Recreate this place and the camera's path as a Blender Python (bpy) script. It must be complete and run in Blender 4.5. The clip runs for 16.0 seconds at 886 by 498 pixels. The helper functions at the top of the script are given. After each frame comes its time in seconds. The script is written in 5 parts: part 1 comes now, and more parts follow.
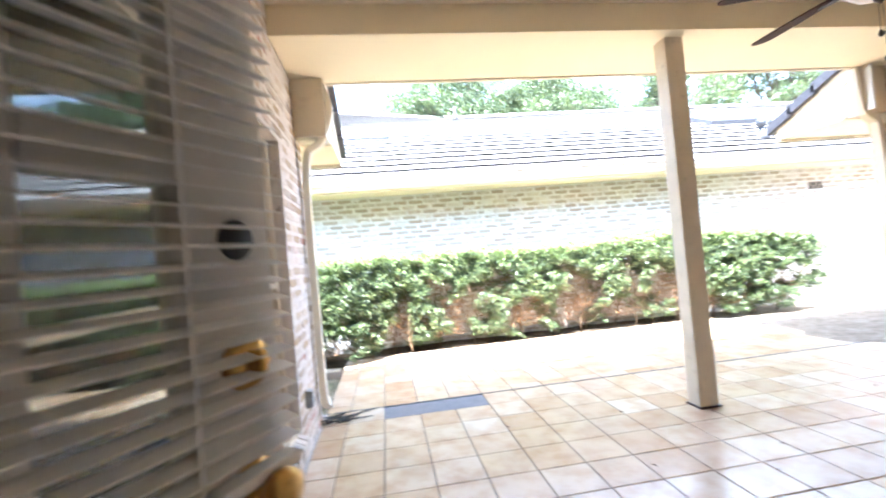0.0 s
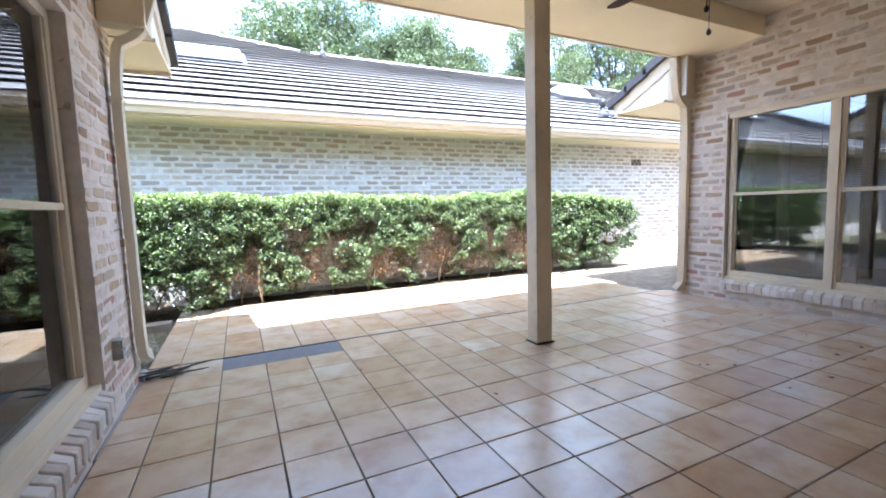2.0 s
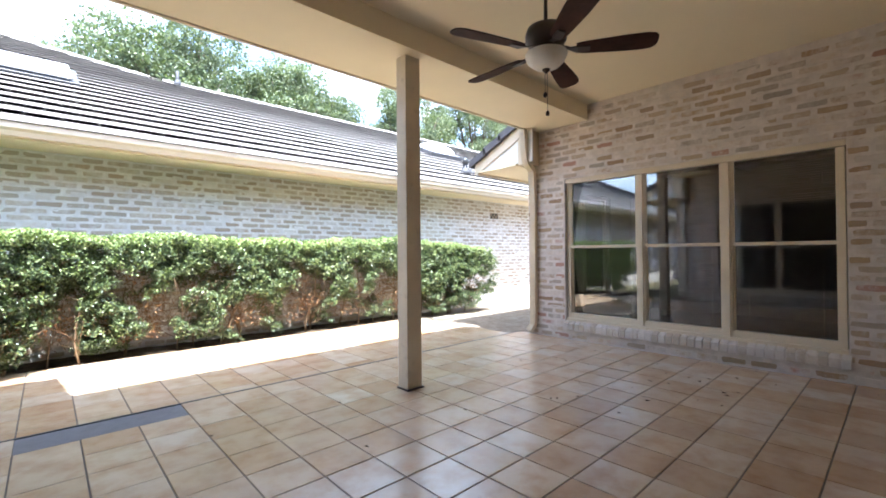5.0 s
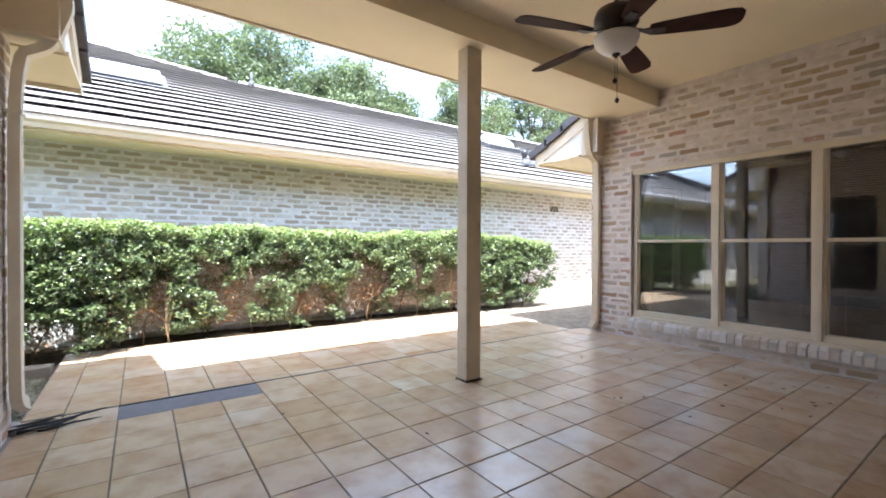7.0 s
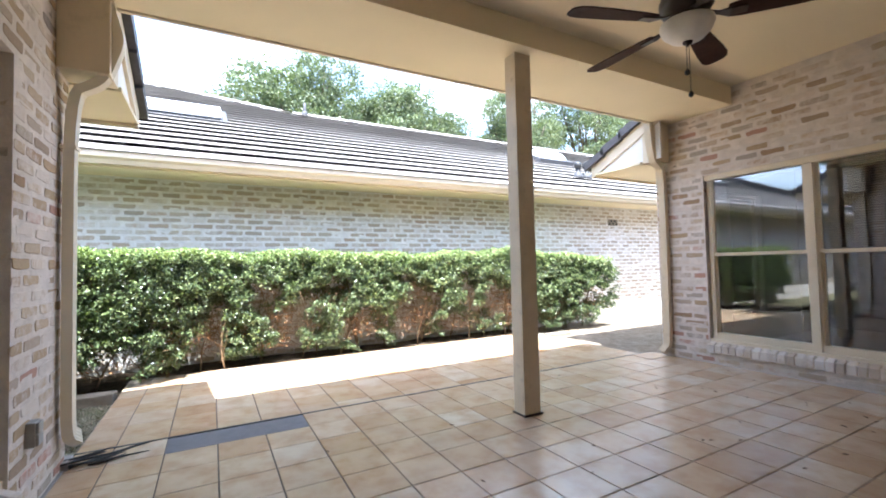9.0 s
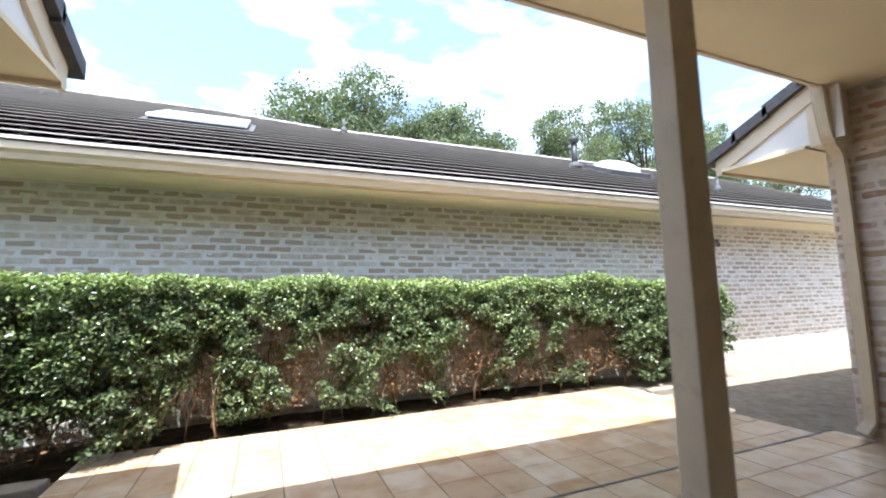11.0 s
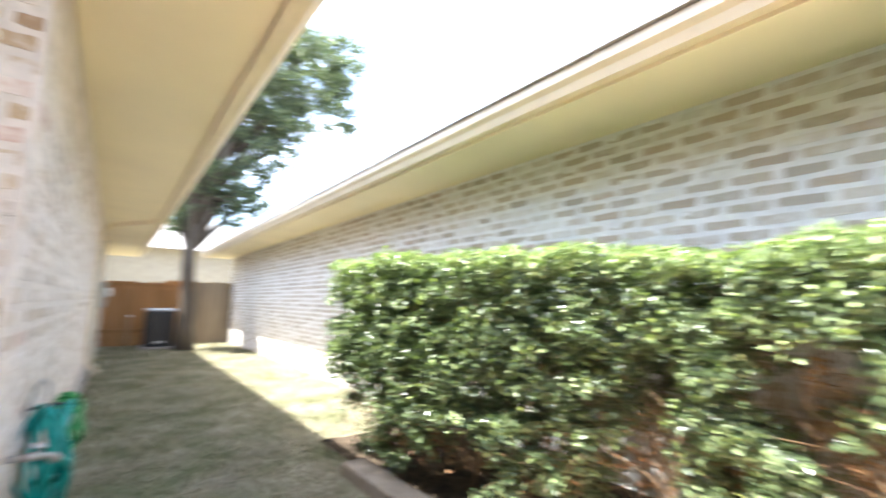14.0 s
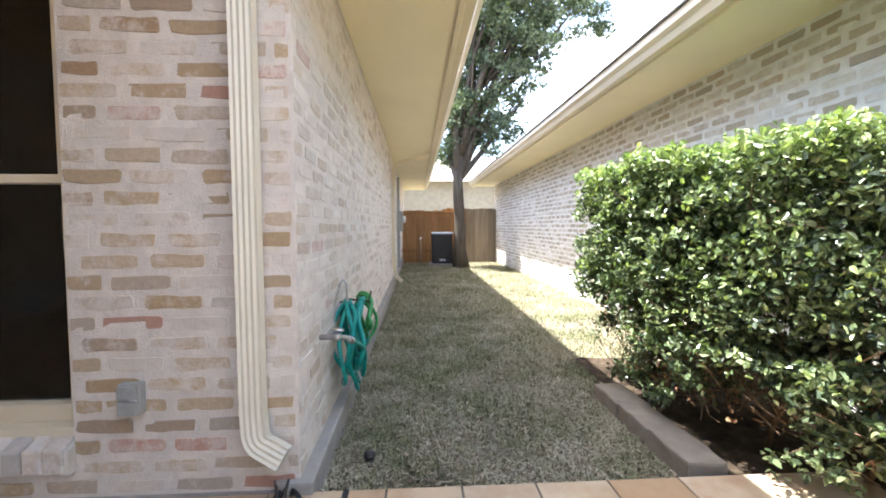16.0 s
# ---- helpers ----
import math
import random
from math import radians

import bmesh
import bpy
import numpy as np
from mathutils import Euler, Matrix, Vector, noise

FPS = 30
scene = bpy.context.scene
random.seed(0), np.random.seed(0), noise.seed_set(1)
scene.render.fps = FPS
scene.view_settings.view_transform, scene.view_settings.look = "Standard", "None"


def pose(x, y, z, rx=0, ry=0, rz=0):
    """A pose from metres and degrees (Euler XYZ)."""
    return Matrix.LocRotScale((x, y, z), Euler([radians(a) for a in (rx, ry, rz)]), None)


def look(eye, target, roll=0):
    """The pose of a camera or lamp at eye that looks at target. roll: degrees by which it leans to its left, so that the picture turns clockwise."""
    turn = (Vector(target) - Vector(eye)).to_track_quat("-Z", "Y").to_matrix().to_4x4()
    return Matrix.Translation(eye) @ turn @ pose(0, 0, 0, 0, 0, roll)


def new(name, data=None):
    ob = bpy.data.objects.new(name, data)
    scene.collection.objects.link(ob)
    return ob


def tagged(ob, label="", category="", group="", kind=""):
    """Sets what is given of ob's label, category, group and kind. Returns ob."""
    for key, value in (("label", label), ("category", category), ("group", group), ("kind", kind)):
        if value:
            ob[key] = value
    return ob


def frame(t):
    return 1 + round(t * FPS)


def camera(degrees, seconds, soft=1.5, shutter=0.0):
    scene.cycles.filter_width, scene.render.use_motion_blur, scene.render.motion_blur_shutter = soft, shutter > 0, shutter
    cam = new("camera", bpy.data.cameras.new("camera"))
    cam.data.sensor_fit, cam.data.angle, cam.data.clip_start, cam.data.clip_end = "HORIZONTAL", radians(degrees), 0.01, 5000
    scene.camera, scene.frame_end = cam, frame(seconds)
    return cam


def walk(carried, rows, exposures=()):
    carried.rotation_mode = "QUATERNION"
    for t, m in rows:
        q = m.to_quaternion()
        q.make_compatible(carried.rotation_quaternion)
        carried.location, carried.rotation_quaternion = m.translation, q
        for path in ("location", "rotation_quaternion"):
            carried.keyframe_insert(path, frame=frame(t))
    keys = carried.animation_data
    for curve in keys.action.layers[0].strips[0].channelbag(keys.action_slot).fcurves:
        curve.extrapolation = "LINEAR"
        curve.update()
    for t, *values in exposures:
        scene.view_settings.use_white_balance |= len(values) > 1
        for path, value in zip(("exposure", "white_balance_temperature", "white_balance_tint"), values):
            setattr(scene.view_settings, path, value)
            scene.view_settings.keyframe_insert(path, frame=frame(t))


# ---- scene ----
cam = camera(92.1, 16.0, 1.8, 0.5)
EXPOSURES = [(0,3.75,5250,9),(0.5,3.5,5250,9),(1.0,3.22,5200,9),(1.5,2.85,5150,9),(2.5,2.6,5150,9),(3.5,2.5,5350,9),(4.2,2.5,5450,9),(6.5,2.5,5550,9),(8.7,2.5,5550,9),(11.0,1.65,5700,7),(12.0,1.58,5700,6),(12.5,1.7,5750,6),(13.0,1.85,5750,6),(13.5,2.52,5850,7),(14.2,2.65,5950,9),(14.6,2.5,5950,9),(15.0,2.42,5950,10),(16.0,2.4,5950,11)]
PATH = [
    (0, (0.116, -4.105, 1.357), (0.391, -2.124, 1.395), -5.07),
    (0.3, (0.13, -4.016, 1.313), (0.6, -2.072, 1.29), -2.09),
    (0.5, (0.112, -3.985, 1.27), (0.692, -2.071, 1.221), -1.17),
    (0.7, (0.105, -3.967, 1.249), (0.769, -2.083, 1.169), -0.6),
    (1, (0.125, -3.955, 1.226), (0.9, -2.113, 1.134), -0.3),
    (1.5, (0.161, -3.966, 1.206), (0.998, -2.152, 1.11), -1.5),
    (2, (0.195, -3.953, 1.198), (1.048, -2.154, 1.009), -1.7),
    (2.5, (0.213, -3.954, 1.2), (1.176, -2.212, 1.0), -1.5),
    (3, (0.168, -3.968, 1.202), (1.328, -2.339, 1.151), -1.4),
    (3.5, (0.149, -3.976, 1.218), (1.4, -2.416, 1.242), -0.5),
    (4, (0.142, -3.99, 1.216), (1.48, -2.504, 1.238), -0.2),
    (4.2, (0.167, -3.979, 1.213), (1.532, -2.517, 1.23), -0.5),
    (6.3, (0.123, -3.984, 1.196), (1.403, -2.447, 1.198), -0.1),
    (6.5, (0.122, -3.977, 1.197), (1.365, -2.41, 1.195), -0.0),
    (7, (0.126, -3.961, 1.193), (1.283, -2.33, 1.179), 0.2),
    (7.5, (0.134, -3.951, 1.188), (1.223, -2.274, 1.166), -0.0),
    (8, (0.16, -3.936, 1.182), (1.209, -2.233, 1.135), -0.3),
    (8.5, (0.222, -3.872, 1.215), (1.216, -2.136, 1.192), -0.7),
    (8.7, (0.235, -3.833, 1.21), (1.217, -2.091, 1.241), -1.1),
    (10.8, (0.778, -2.512, 1.274), (1.514, -0.66, 1.448), -0.7),
    (11, (0.799, -2.299, 1.239), (1.564, -0.464, 1.457), -1.2),
    (11.5, (1.012, -1.914, 1.261), (1.538, 0.0, 1.503), -2.1),
    (12, (1.138, -1.478, 1.287), (1.619, 0.453, 1.489), -1.4),
    (12.5, (1.348, -1.091, 1.273), (1.7, 0.872, 1.419), -0.8),
    (13, (1.418, -0.652, 1.224), (1.372, 1.339, 1.399), -0.4),
    (13.3, (1.458, -0.331, 1.2), (1.049, 1.612, 1.442), -0.2),
    (13.5, (1.45, -0.217, 1.185), (0.736, 1.635, 1.435), -0.9),
    (14, (1.402, 0.084, 1.143), (-0.176, 1.287, 1.402), 1.2),
    (14.5, (1.25, 0.198, 1.154), (-0.693, 0.635, 1.335), 0.3),
    (15, (1.207, 0.263, 1.11), (-0.787, 0.411, 1.183), 0.3),
    (15.5, (1.181, 0.295, 1.081), (-0.814, 0.416, 1.001), -0.3),
    (16, (1.181, 0.292, 1.074), (-0.813, 0.417, 0.968), -0.1),
]
walk(cam, [(t, look(eye, target, roll)) for t, eye, target, roll in PATH], EXPOSURES)

# ---------------------------------------------------------------- light
SUN_WAY = Vector((0.165, 0.37, -1.0)).normalized()
elev = math.asin(-SUN_WAY.z)
world = bpy.data.worlds.new("world")
scene.world = world
world.use_nodes = True
wn, wl = world.node_tree.nodes, world.node_tree.links
wn.clear()
w_out = wn.new("ShaderNodeOutputWorld")
w_bg = wn.new("ShaderNodeBackground")
w_sky = wn.new("ShaderNodeTexSky")
w_sky.sky_type = "NISHITA"
w_sky.sun_disc = False
w_sky.sun_elevation = elev
w_sky.sun_rotation = math.atan2(-SUN_WAY.x, -SUN_WAY.y)
w_sky.air_density, w_sky.dust_density, w_sky.ozone_density = 1.0, 2.6, 1.0
w_geo = wn.new("ShaderNodeTexCoord")
w_map = wn.new("ShaderNodeMapping")
w_map.inputs["Scale"].default_value = (1.0, 1.0, 2.6)
w_noise = wn.new("ShaderNodeTexNoise")
w_noise.inputs["Scale"].default_value = 3.6
w_noise.inputs["Detail"].default_value = 7.0
w_noise.inputs["Roughness"].default_value = 0.55
w_ramp = wn.new("ShaderNodeValToRGB")
w_ramp.color_ramp.elements[0].position = 0.46
w_ramp.color_ramp.elements[0].color = (0.055, 0.055, 0.055, 1)
w_ramp.color_ramp.elements[1].position = 0.90
w_mix = wn.new("ShaderNodeMix")
w_mix.data_type = "RGBA"
w_mix.inputs[7].default_value = (10.5, 10.9, 11.3, 1)
wl.new(w_geo.outputs["Generated"], w_map.inputs["Vector"])
wl.new(w_map.outputs["Vector"], w_noise.inputs["Vector"])
wl.new(w_noise.outputs["Fac"], w_ramp.inputs["Fac"])
wl.new(w_ramp.outputs["Color"], w_mix.inputs[0])
wl.new(w_sky.outputs["Color"], w_mix.inputs[6])
wl.new(w_mix.outputs[2], w_bg.inputs["Color"])
w_bg.inputs["Strength"].default_value = 0.15
wl.new(w_bg.outputs["Background"], w_out.inputs["Surface"])

sun_data = bpy.data.lights.new("sun", "SUN")
sun_data.energy, sun_data.angle, sun_data.color = 5.0, radians(0.55), (1.0, 0.95, 0.86)
sun = new("sun", sun_data)
sun.matrix_world = look((0, 0, 20), Vector((0, 0, 20)) + SUN_WAY)


# ---------------------------------------------------------------- materials
class Mat:
    """A small node-graph writer round one Principled surface."""

    def __init__(self, name, rough=0.6, metal=0.0, spec=0.5):
        self.m = bpy.data.materials.new(name)
        self.m.use_nodes = True
        self.n, self.l = self.m.node_tree.nodes, self.m.node_tree.links
        self.b = self.n["Principled BSDF"]
        self.out = self.n["Material Output"]
        self.b.inputs["Roughness"].default_value = rough
        self.b.inputs["Metallic"].default_value = metal
        self.b.inputs["Specular IOR Level"].default_value = spec
        self.geo = self.n.new("ShaderNodeNewGeometry")
        self.obj = self.n.new("ShaderNodeObjectInfo")

    def noise(self, scale, detail=4.0, rough=0.55, stretch=(1, 1, 1), offset=None):
        mp = self.n.new("ShaderNodeMapping")
        mp.inputs["Scale"].default_value = stretch
        self.l.new(self.geo.outputs["Position"], mp.inputs["Vector"])
        if offset is not None:
            self.l.new(offset, mp.inputs["Location"])
        t = self.n.new("ShaderNodeTexNoise")
        t.inputs["Scale"].default_value = scale
        t.inputs["Detail"].default_value = detail
        t.inputs["Roughness"].default_value = rough
        self.l.new(mp.outputs["Vector"], t.inputs["Vector"])
        return t.outputs["Fac"]

    def ramp(self, fac, *stops, constant=False):
        r = self.n.new("ShaderNodeValToRGB")
        e = r.color_ramp.elements
        if constant:
            r.color_ramp.interpolation = "CONSTANT"
        while len(e) < len(stops):
            e.new(0.5)
        for k, (p, c) in zip(e, stops):
            k.position = p
            k.color = (*c, 1) if len(c) == 3 else c
        self.l.new(fac, r.inputs["Fac"])
        return r.outputs["Color"]

    def math(self, op, a, b=0.5):
        q = self.n.new("ShaderNodeMath")
        q.operation = op
        for k, v in ((0, a), (1, b)):
            if isinstance(v, (int, float)):
                q.inputs[k].default_value = v
            else:
                self.l.new(v, q.inputs[k])
        return q.outputs[0]

    def mix(self, fac, a, b, blend="MIX"):
        q = self.n.new("ShaderNodeMix")
        q.data_type = "RGBA"
        q.blend_type = blend
        for k, v in ((0, fac), (6, a), (7, b)):
            if isinstance(v, (int, float)):
                q.inputs[k].default_value = v
            elif isinstance(v, tuple):
                q.inputs[k].default_value = (*v, 1)
            else:
                self.l.new(v, q.inputs[k])
        return q.outputs[2]

    def dice(self):
        """One random number for each loose piece."""
        return self.math("FRACT", self.math("ADD", self.obj.outputs["Random"], self.geo.outputs["Random Per Island"]), 0)

    def colour(self, c):
        if isinstance(c, tuple):
            self.b.inputs["Base Color"].default_value = (*c, 1)
        else:
            self.l.new(c, self.b.inputs["Base Color"])
        return self

    def rough(self, f, lo, hi):
        q = self.n.new("ShaderNodeMapRange")
        q.inputs["To Min"].default_value, q.inputs["To Max"].default_value = lo, hi
        self.l.new(f, q.inputs["Value"])
        self.l.new(q.outputs[0], self.b.inputs["Roughness"])
        return self

    def bump(self, f, strength=0.3, dist=0.01):
        q = self.n.new("ShaderNodeBump")
        q.inputs["Strength"].default_value, q.inputs["Distance"].default_value = strength, dist
        self.l.new(f, q.inputs["Height"])
        self.l.new(q.outputs[0], self.b.inputs["Normal"])
        return self


def painted(name, c, rough=0.5, vary=0.08, scale=3.0, grime=(0.0, (0.2, 0.16, 0.1))):
    m = Mat(name, rough)
    a = tuple(v * (1 - vary) for v in c)
    b = tuple(min(1, v * (1 + vary)) for v in c)
    col = m.ramp(m.noise(scale, 5), (0.3, a), (0.7, b))
    if grime[0]:
        col = m.mix(m.ramp(m.noise(scale * 2.3, 8, 0.7), (0.55, (0, 0, 0)), (0.8, (grime[0],) * 3)), col, grime[1])
    m.colour(col).bump(m.noise(140, 3), 0.12, 0.002)
    m.rough(m.noise(scale * 4, 4), rough - 0.08, rough + 0.12)
    return m.m


def brick_mat(name, wash, wash_colour, cols, least=0.14):
    """Bricks of mixed colours under a worn, smeared wash; least is the thinnest the wash gets."""
    m = Mat(name, 0.88, spec=0.2)
    d = m.dice()
    stops = [(i / len(cols), c) for i, c in enumerate(cols)]
    base = m.ramp(d, *stops, constant=True)
    d2 = m.math("FRACT", m.math("MULTIPLY", d, 37.0), 0)
    base = m.mix(0.4, base, m.ramp(d2, (0.0, (0.62, 0.62, 0.62)), (1.0, (1.35, 1.3, 1.25))), "MULTIPLY")
    grain = m.noise(60, 6, 0.7)
    base = m.mix(0.4, base, m.ramp(grain, (0.3, (0.55, 0.53, 0.5)), (0.7, (1.25, 1.25, 1.25))), "MULTIPLY")
    patch = m.math("ADD", m.math("MULTIPLY", m.noise(11, 7, 0.7), 0.7), m.math("MULTIPLY", m.noise(62, 6, 0.75), 0.3))
    lim = m.math("ADD", patch, m.math("MULTIPLY", m.math("SUBTRACT", d2, 0.5), 0.34))
    mask = m.ramp(lim, (0.57 - wash, (least,) * 3), (0.67 - wash, (0.6,) * 3), (0.76 - wash, (0.93,) * 3))
    tone = m.ramp(m.noise(3.2, 7, 0.65), (0.3, tuple(v * 0.84 for v in wash_colour)), (0.7, tuple(min(1, v * 1.07) for v in wash_colour)))
    m.colour(m.mix(mask, base, tone))
    m.bump(m.math("ADD", grain, m.noise(22, 5)), 0.6, 0.005)
    return m.m


TANS = [(0.47, 0.335, 0.185), (0.42, 0.30, 0.17), (0.50, 0.375, 0.235), (0.38, 0.33, 0.27), (0.35, 0.215, 0.105), (0.52, 0.405, 0.275), (0.44, 0.37, 0.295), (0.46, 0.235, 0.165),
        (0.45, 0.31, 0.165), (0.53, 0.41, 0.275), (0.47, 0.37, 0.26), (0.42, 0.285, 0.14), (0.49, 0.385, 0.285), (0.37, 0.265, 0.17)]
M_BRICK = brick_mat("limewashed_brick", 0.12, (0.70, 0.625, 0.55), TANS)
M_BRICK_SIDE = brick_mat("heavily_limewashed_brick", 0.22, (0.74, 0.675, 0.61), TANS, 0.45)
M_BRICK_N = brick_mat("pale_brick", 0.09, (0.72, 0.70, 0.665), [(0.49, 0.41, 0.31), (0.44, 0.375, 0.285), (0.51, 0.435, 0.34), (0.43, 0.37, 0.295), (0.53, 0.46, 0.36), (0.46, 0.36, 0.265)], 0.16)


def mortar_mat(name, c):
    m = Mat(name, 0.92, spec=0.2)
    col = m.ramp(m.noise(9, 8, 0.65), (0.3, tuple(v * 0.80 for v in c)), (0.7, tuple(v * 1.08 for v in c)))
    col = m.mix(m.ramp(m.noise(2.2, 8, 0.7), (0.5, (0, 0, 0)), (0.75, (0.4,) * 3)), col, tuple(v * 0.72 for v in c))
    m.colour(col).bump(m.math("ADD", m.noise(45, 6, 0.7), m.noise(160, 3)), 0.7, 0.006)
    return m.m


M_MORTAR = mortar_mat("smeared_mortar", (0.72, 0.645, 0.57))
M_MORTAR_N = mortar_mat("grey_mortar", (0.80, 0.785, 0.765))

M_TRIM = painted("cream_trim_paint", (0.68, 0.58, 0.42), 0.45, 0.05, 2.0, (0.35, (0.25, 0.2, 0.13)))
M_SOFFIT = painted("cream_soffit_paint", (0.80, 0.70, 0.49), 0.6, 0.05, 1.2)
M_CEIL = painted("ceiling_paint", (0.76, 0.66, 0.46), 0.65, 0.05, 0.9)
M_POST = painted("post_paint", (0.67, 0.58, 0.43), 0.5, 0.07, 5.0, (0.5, (0.22, 0.17, 0.11)))
M_WINDOW = painted("window_paint", (0.68, 0.58, 0.42), 0.4, 0.05, 4.0)
M_PIPE = painted("downspout_enamel", (0.66, 0.56, 0.40), 0.38, 0.05, 4.0, (0.3, (0.25, 0.2, 0.14)))
M_DOWN_L = painted("pale_downspout_enamel", (0.74, 0.68, 0.54), 0.35, 0.04, 4.0, (0.2, (0.3, 0.25, 0.2)))
M_WHITE = painted("white_enamel", (0.82, 0.80, 0.76), 0.4, 0.04, 4.0)
M_DOOR = painted("door_enamel", (0.66, 0.62, 0.55), 0.4, 0.05, 4.0)
M_GREYBLIND = painted("blind_vinyl", (0.72, 0.69, 0.64), 0.45, 0.04, 6.0)
M_BLINDBROWN = painted("tan_blind_vinyl", (0.62, 0.53, 0.44), 0.45, 0.05, 6.0)
M_BLINDTAN = painted("pale_tan_blind_vinyl", (0.80, 0.70, 0.58), 0.45, 0.05, 6.0)
M_DARKSTEEL = painted("bronze_metal", (0.035, 0.022, 0.016), 0.4, 0.2, 8.0)
M_BLACK = painted("black_plastic", (0.02, 0.02, 0.021), 0.5, 0.2, 8.0)
M_LEAD = painted("roof_flashing", (0.05, 0.05, 0.055), 0.7, 0.15, 8.0)
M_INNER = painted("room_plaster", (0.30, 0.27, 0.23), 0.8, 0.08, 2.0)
# bright white only so that the unseen south room reflects light
M_ROOM_BOUNCE = painted("white_room_bounce", (0.74, 0.72, 0.68), 0.7, 0.05, 2.0)
M_BOX = painted("grey_cast_metal", (0.32, 0.32, 0.30), 0.5, 0.12, 30.0, (0.4, (0.2, 0.15, 0.1)))


def tile_mat():
    m = Mat("terracotta_glaze_tile", 0.35, spec=0.85)
    d = m.dice()
    base = m.ramp(d, (0.0, (0.54, 0.38, 0.225)), (0.25, (0.60, 0.46, 0.315)), (0.5, (0.49, 0.325, 0.185)), (0.75, (0.62, 0.50, 0.365)), (1.0, (0.56, 0.41, 0.25)))
    cloud = m.noise(5.0, 5, 0.6)
    base = m.mix(0.8, base, m.ramp(cloud, (0.3, (0.76, 0.61, 0.49)), (0.55, (1.0, 1.0, 1.0)), (0.75, (1.08, 1.10, 1.14))), "MULTIPLY")
    dust = m.ramp(m.noise(1.7, 8, 0.7), (0.48, (0.05,) * 3), (0.78, (0.42,) * 3))
    base = m.mix(dust, base, (0.46, 0.38, 0.31))
    spots = m.ramp(m.noise(38, 8, 0.75), (0.68, (0, 0, 0)), (0.78, (0.7,) * 3))
    base = m.mix(spots, base, (0.18, 0.12, 0.08))
    m.colour(base).bump(m.math("ADD", m.noise(9, 3), m.math("MULTIPLY", m.noise(120, 4), 0.3)), 0.22, 0.01)
    m.rough(m.noise(6, 7, 0.7), 0.08, 0.30)
    return m.m


M_TILE = tile_mat()
M_GROUT = mortar_mat("dark_grout", (0.15, 0.125, 0.105))
M_PATCH = mortar_mat("bare_bedding_mortar", (0.19, 0.185, 0.185))
M_CONC = mortar_mat("foundation_concrete", (0.36, 0.33, 0.30))
M_KERB = mortar_mat("cast_kerb", (0.30, 0.255, 0.205))


def soil_mat(name, a, b, c):
    m = Mat(name, 0.95, spec=0.1)
    c = m.ramp(m.noise(7, 9, 0.75), (0.3, a), (0.5, b), (0.72, c))
    m.colour(c).bump(m.noise(40, 8, 0.8), 1.0, 0.03)
    return m.m


def lawn_mat():
    m = Mat("dry_lawn", 0.95, spec=0.1)
    a = m.ramp(m.noise(90, 6, 0.8), (0.3, (0.17, 0.155, 0.09)), (0.5, (0.33, 0.29, 0.19)), (0.7, (0.52, 0.45, 0.33)))
    g = m.mix(m.ramp(m.noise(1.6, 5, 0.6), (0.4, (0, 0, 0)), (0.65, (0.65,) * 3)), a, (0.17, 0.18, 0.09))
    m.colour(g).bump(m.noise(70, 8, 0.8), 1.0, 0.04)
    return m.m


M_SOIL = soil_mat("dark_soil", (0.035, 0.026, 0.018), (0.085, 0.062, 0.042), (0.2, 0.155, 0.105))
M_SAND = soil_mat("pale_sandy_soil", (0.22, 0.18, 0.135), (0.34, 0.285, 0.22), (0.48, 0.41, 0.325))
M_LAWN = lawn_mat()


def grass_mat():
    m = Mat("grass_blade", 0.6, spec=0.3)
    d = m.dice()
    straw = m.ramp(d, (0.0, (0.22, 0.19, 0.12)), (0.5, (0.42, 0.365, 0.25)), (1.0, (0.60, 0.54, 0.41)))
    green = m.ramp(d, (0.0, (0.10, 0.115, 0.05)), (0.55, (0.18, 0.195, 0.09)), (1.0, (0.34, 0.32, 0.19)))
    far = m.noise(2.1, 6, 0.7)
    m.colour(m.mix(m.ramp(far, (0.40, (0, 0, 0)), (0.60, (1, 1, 1))), straw, green))
    return m.m


M_GRASS = grass_mat()
mt = Mat("dead_clippings", 0.8, spec=0.2)
mt.colour(mt.ramp(mt.dice(), (0.0, (0.09, 0.065, 0.04)), (0.5, (0.22, 0.175, 0.12)), (1.0, (0.46, 0.39, 0.29))))
M_LITTER = mt.m


def leaf_mat(name, stops, gloss=0.35, through_light=0.3):
    m = Mat(name, gloss, spec=0.5)
    d = m.dice()
    c = m.mix(0.5, m.ramp(d, *stops), m.ramp(m.noise(4, 4), (0.3, (0.7, 0.75, 0.65)), (0.7, (1.25, 1.2, 1.1))), "MULTIPLY")
    m.colour(c)
    t = m.n.new("ShaderNodeBsdfTranslucent")
    m.l.new(m.mix(1.0, c, (1.5, 1.7, 0.7), "MULTIPLY"), t.inputs["Color"])
    x = m.n.new("ShaderNodeMixShader")
    x.inputs[0].default_value = through_light
    m.l.new(m.b.outputs[0], x.inputs[1])
    m.l.new(t.outputs[0], x.inputs[2])
    m.l.new(x.outputs[0], m.out.inputs["Surface"])
    return m.m


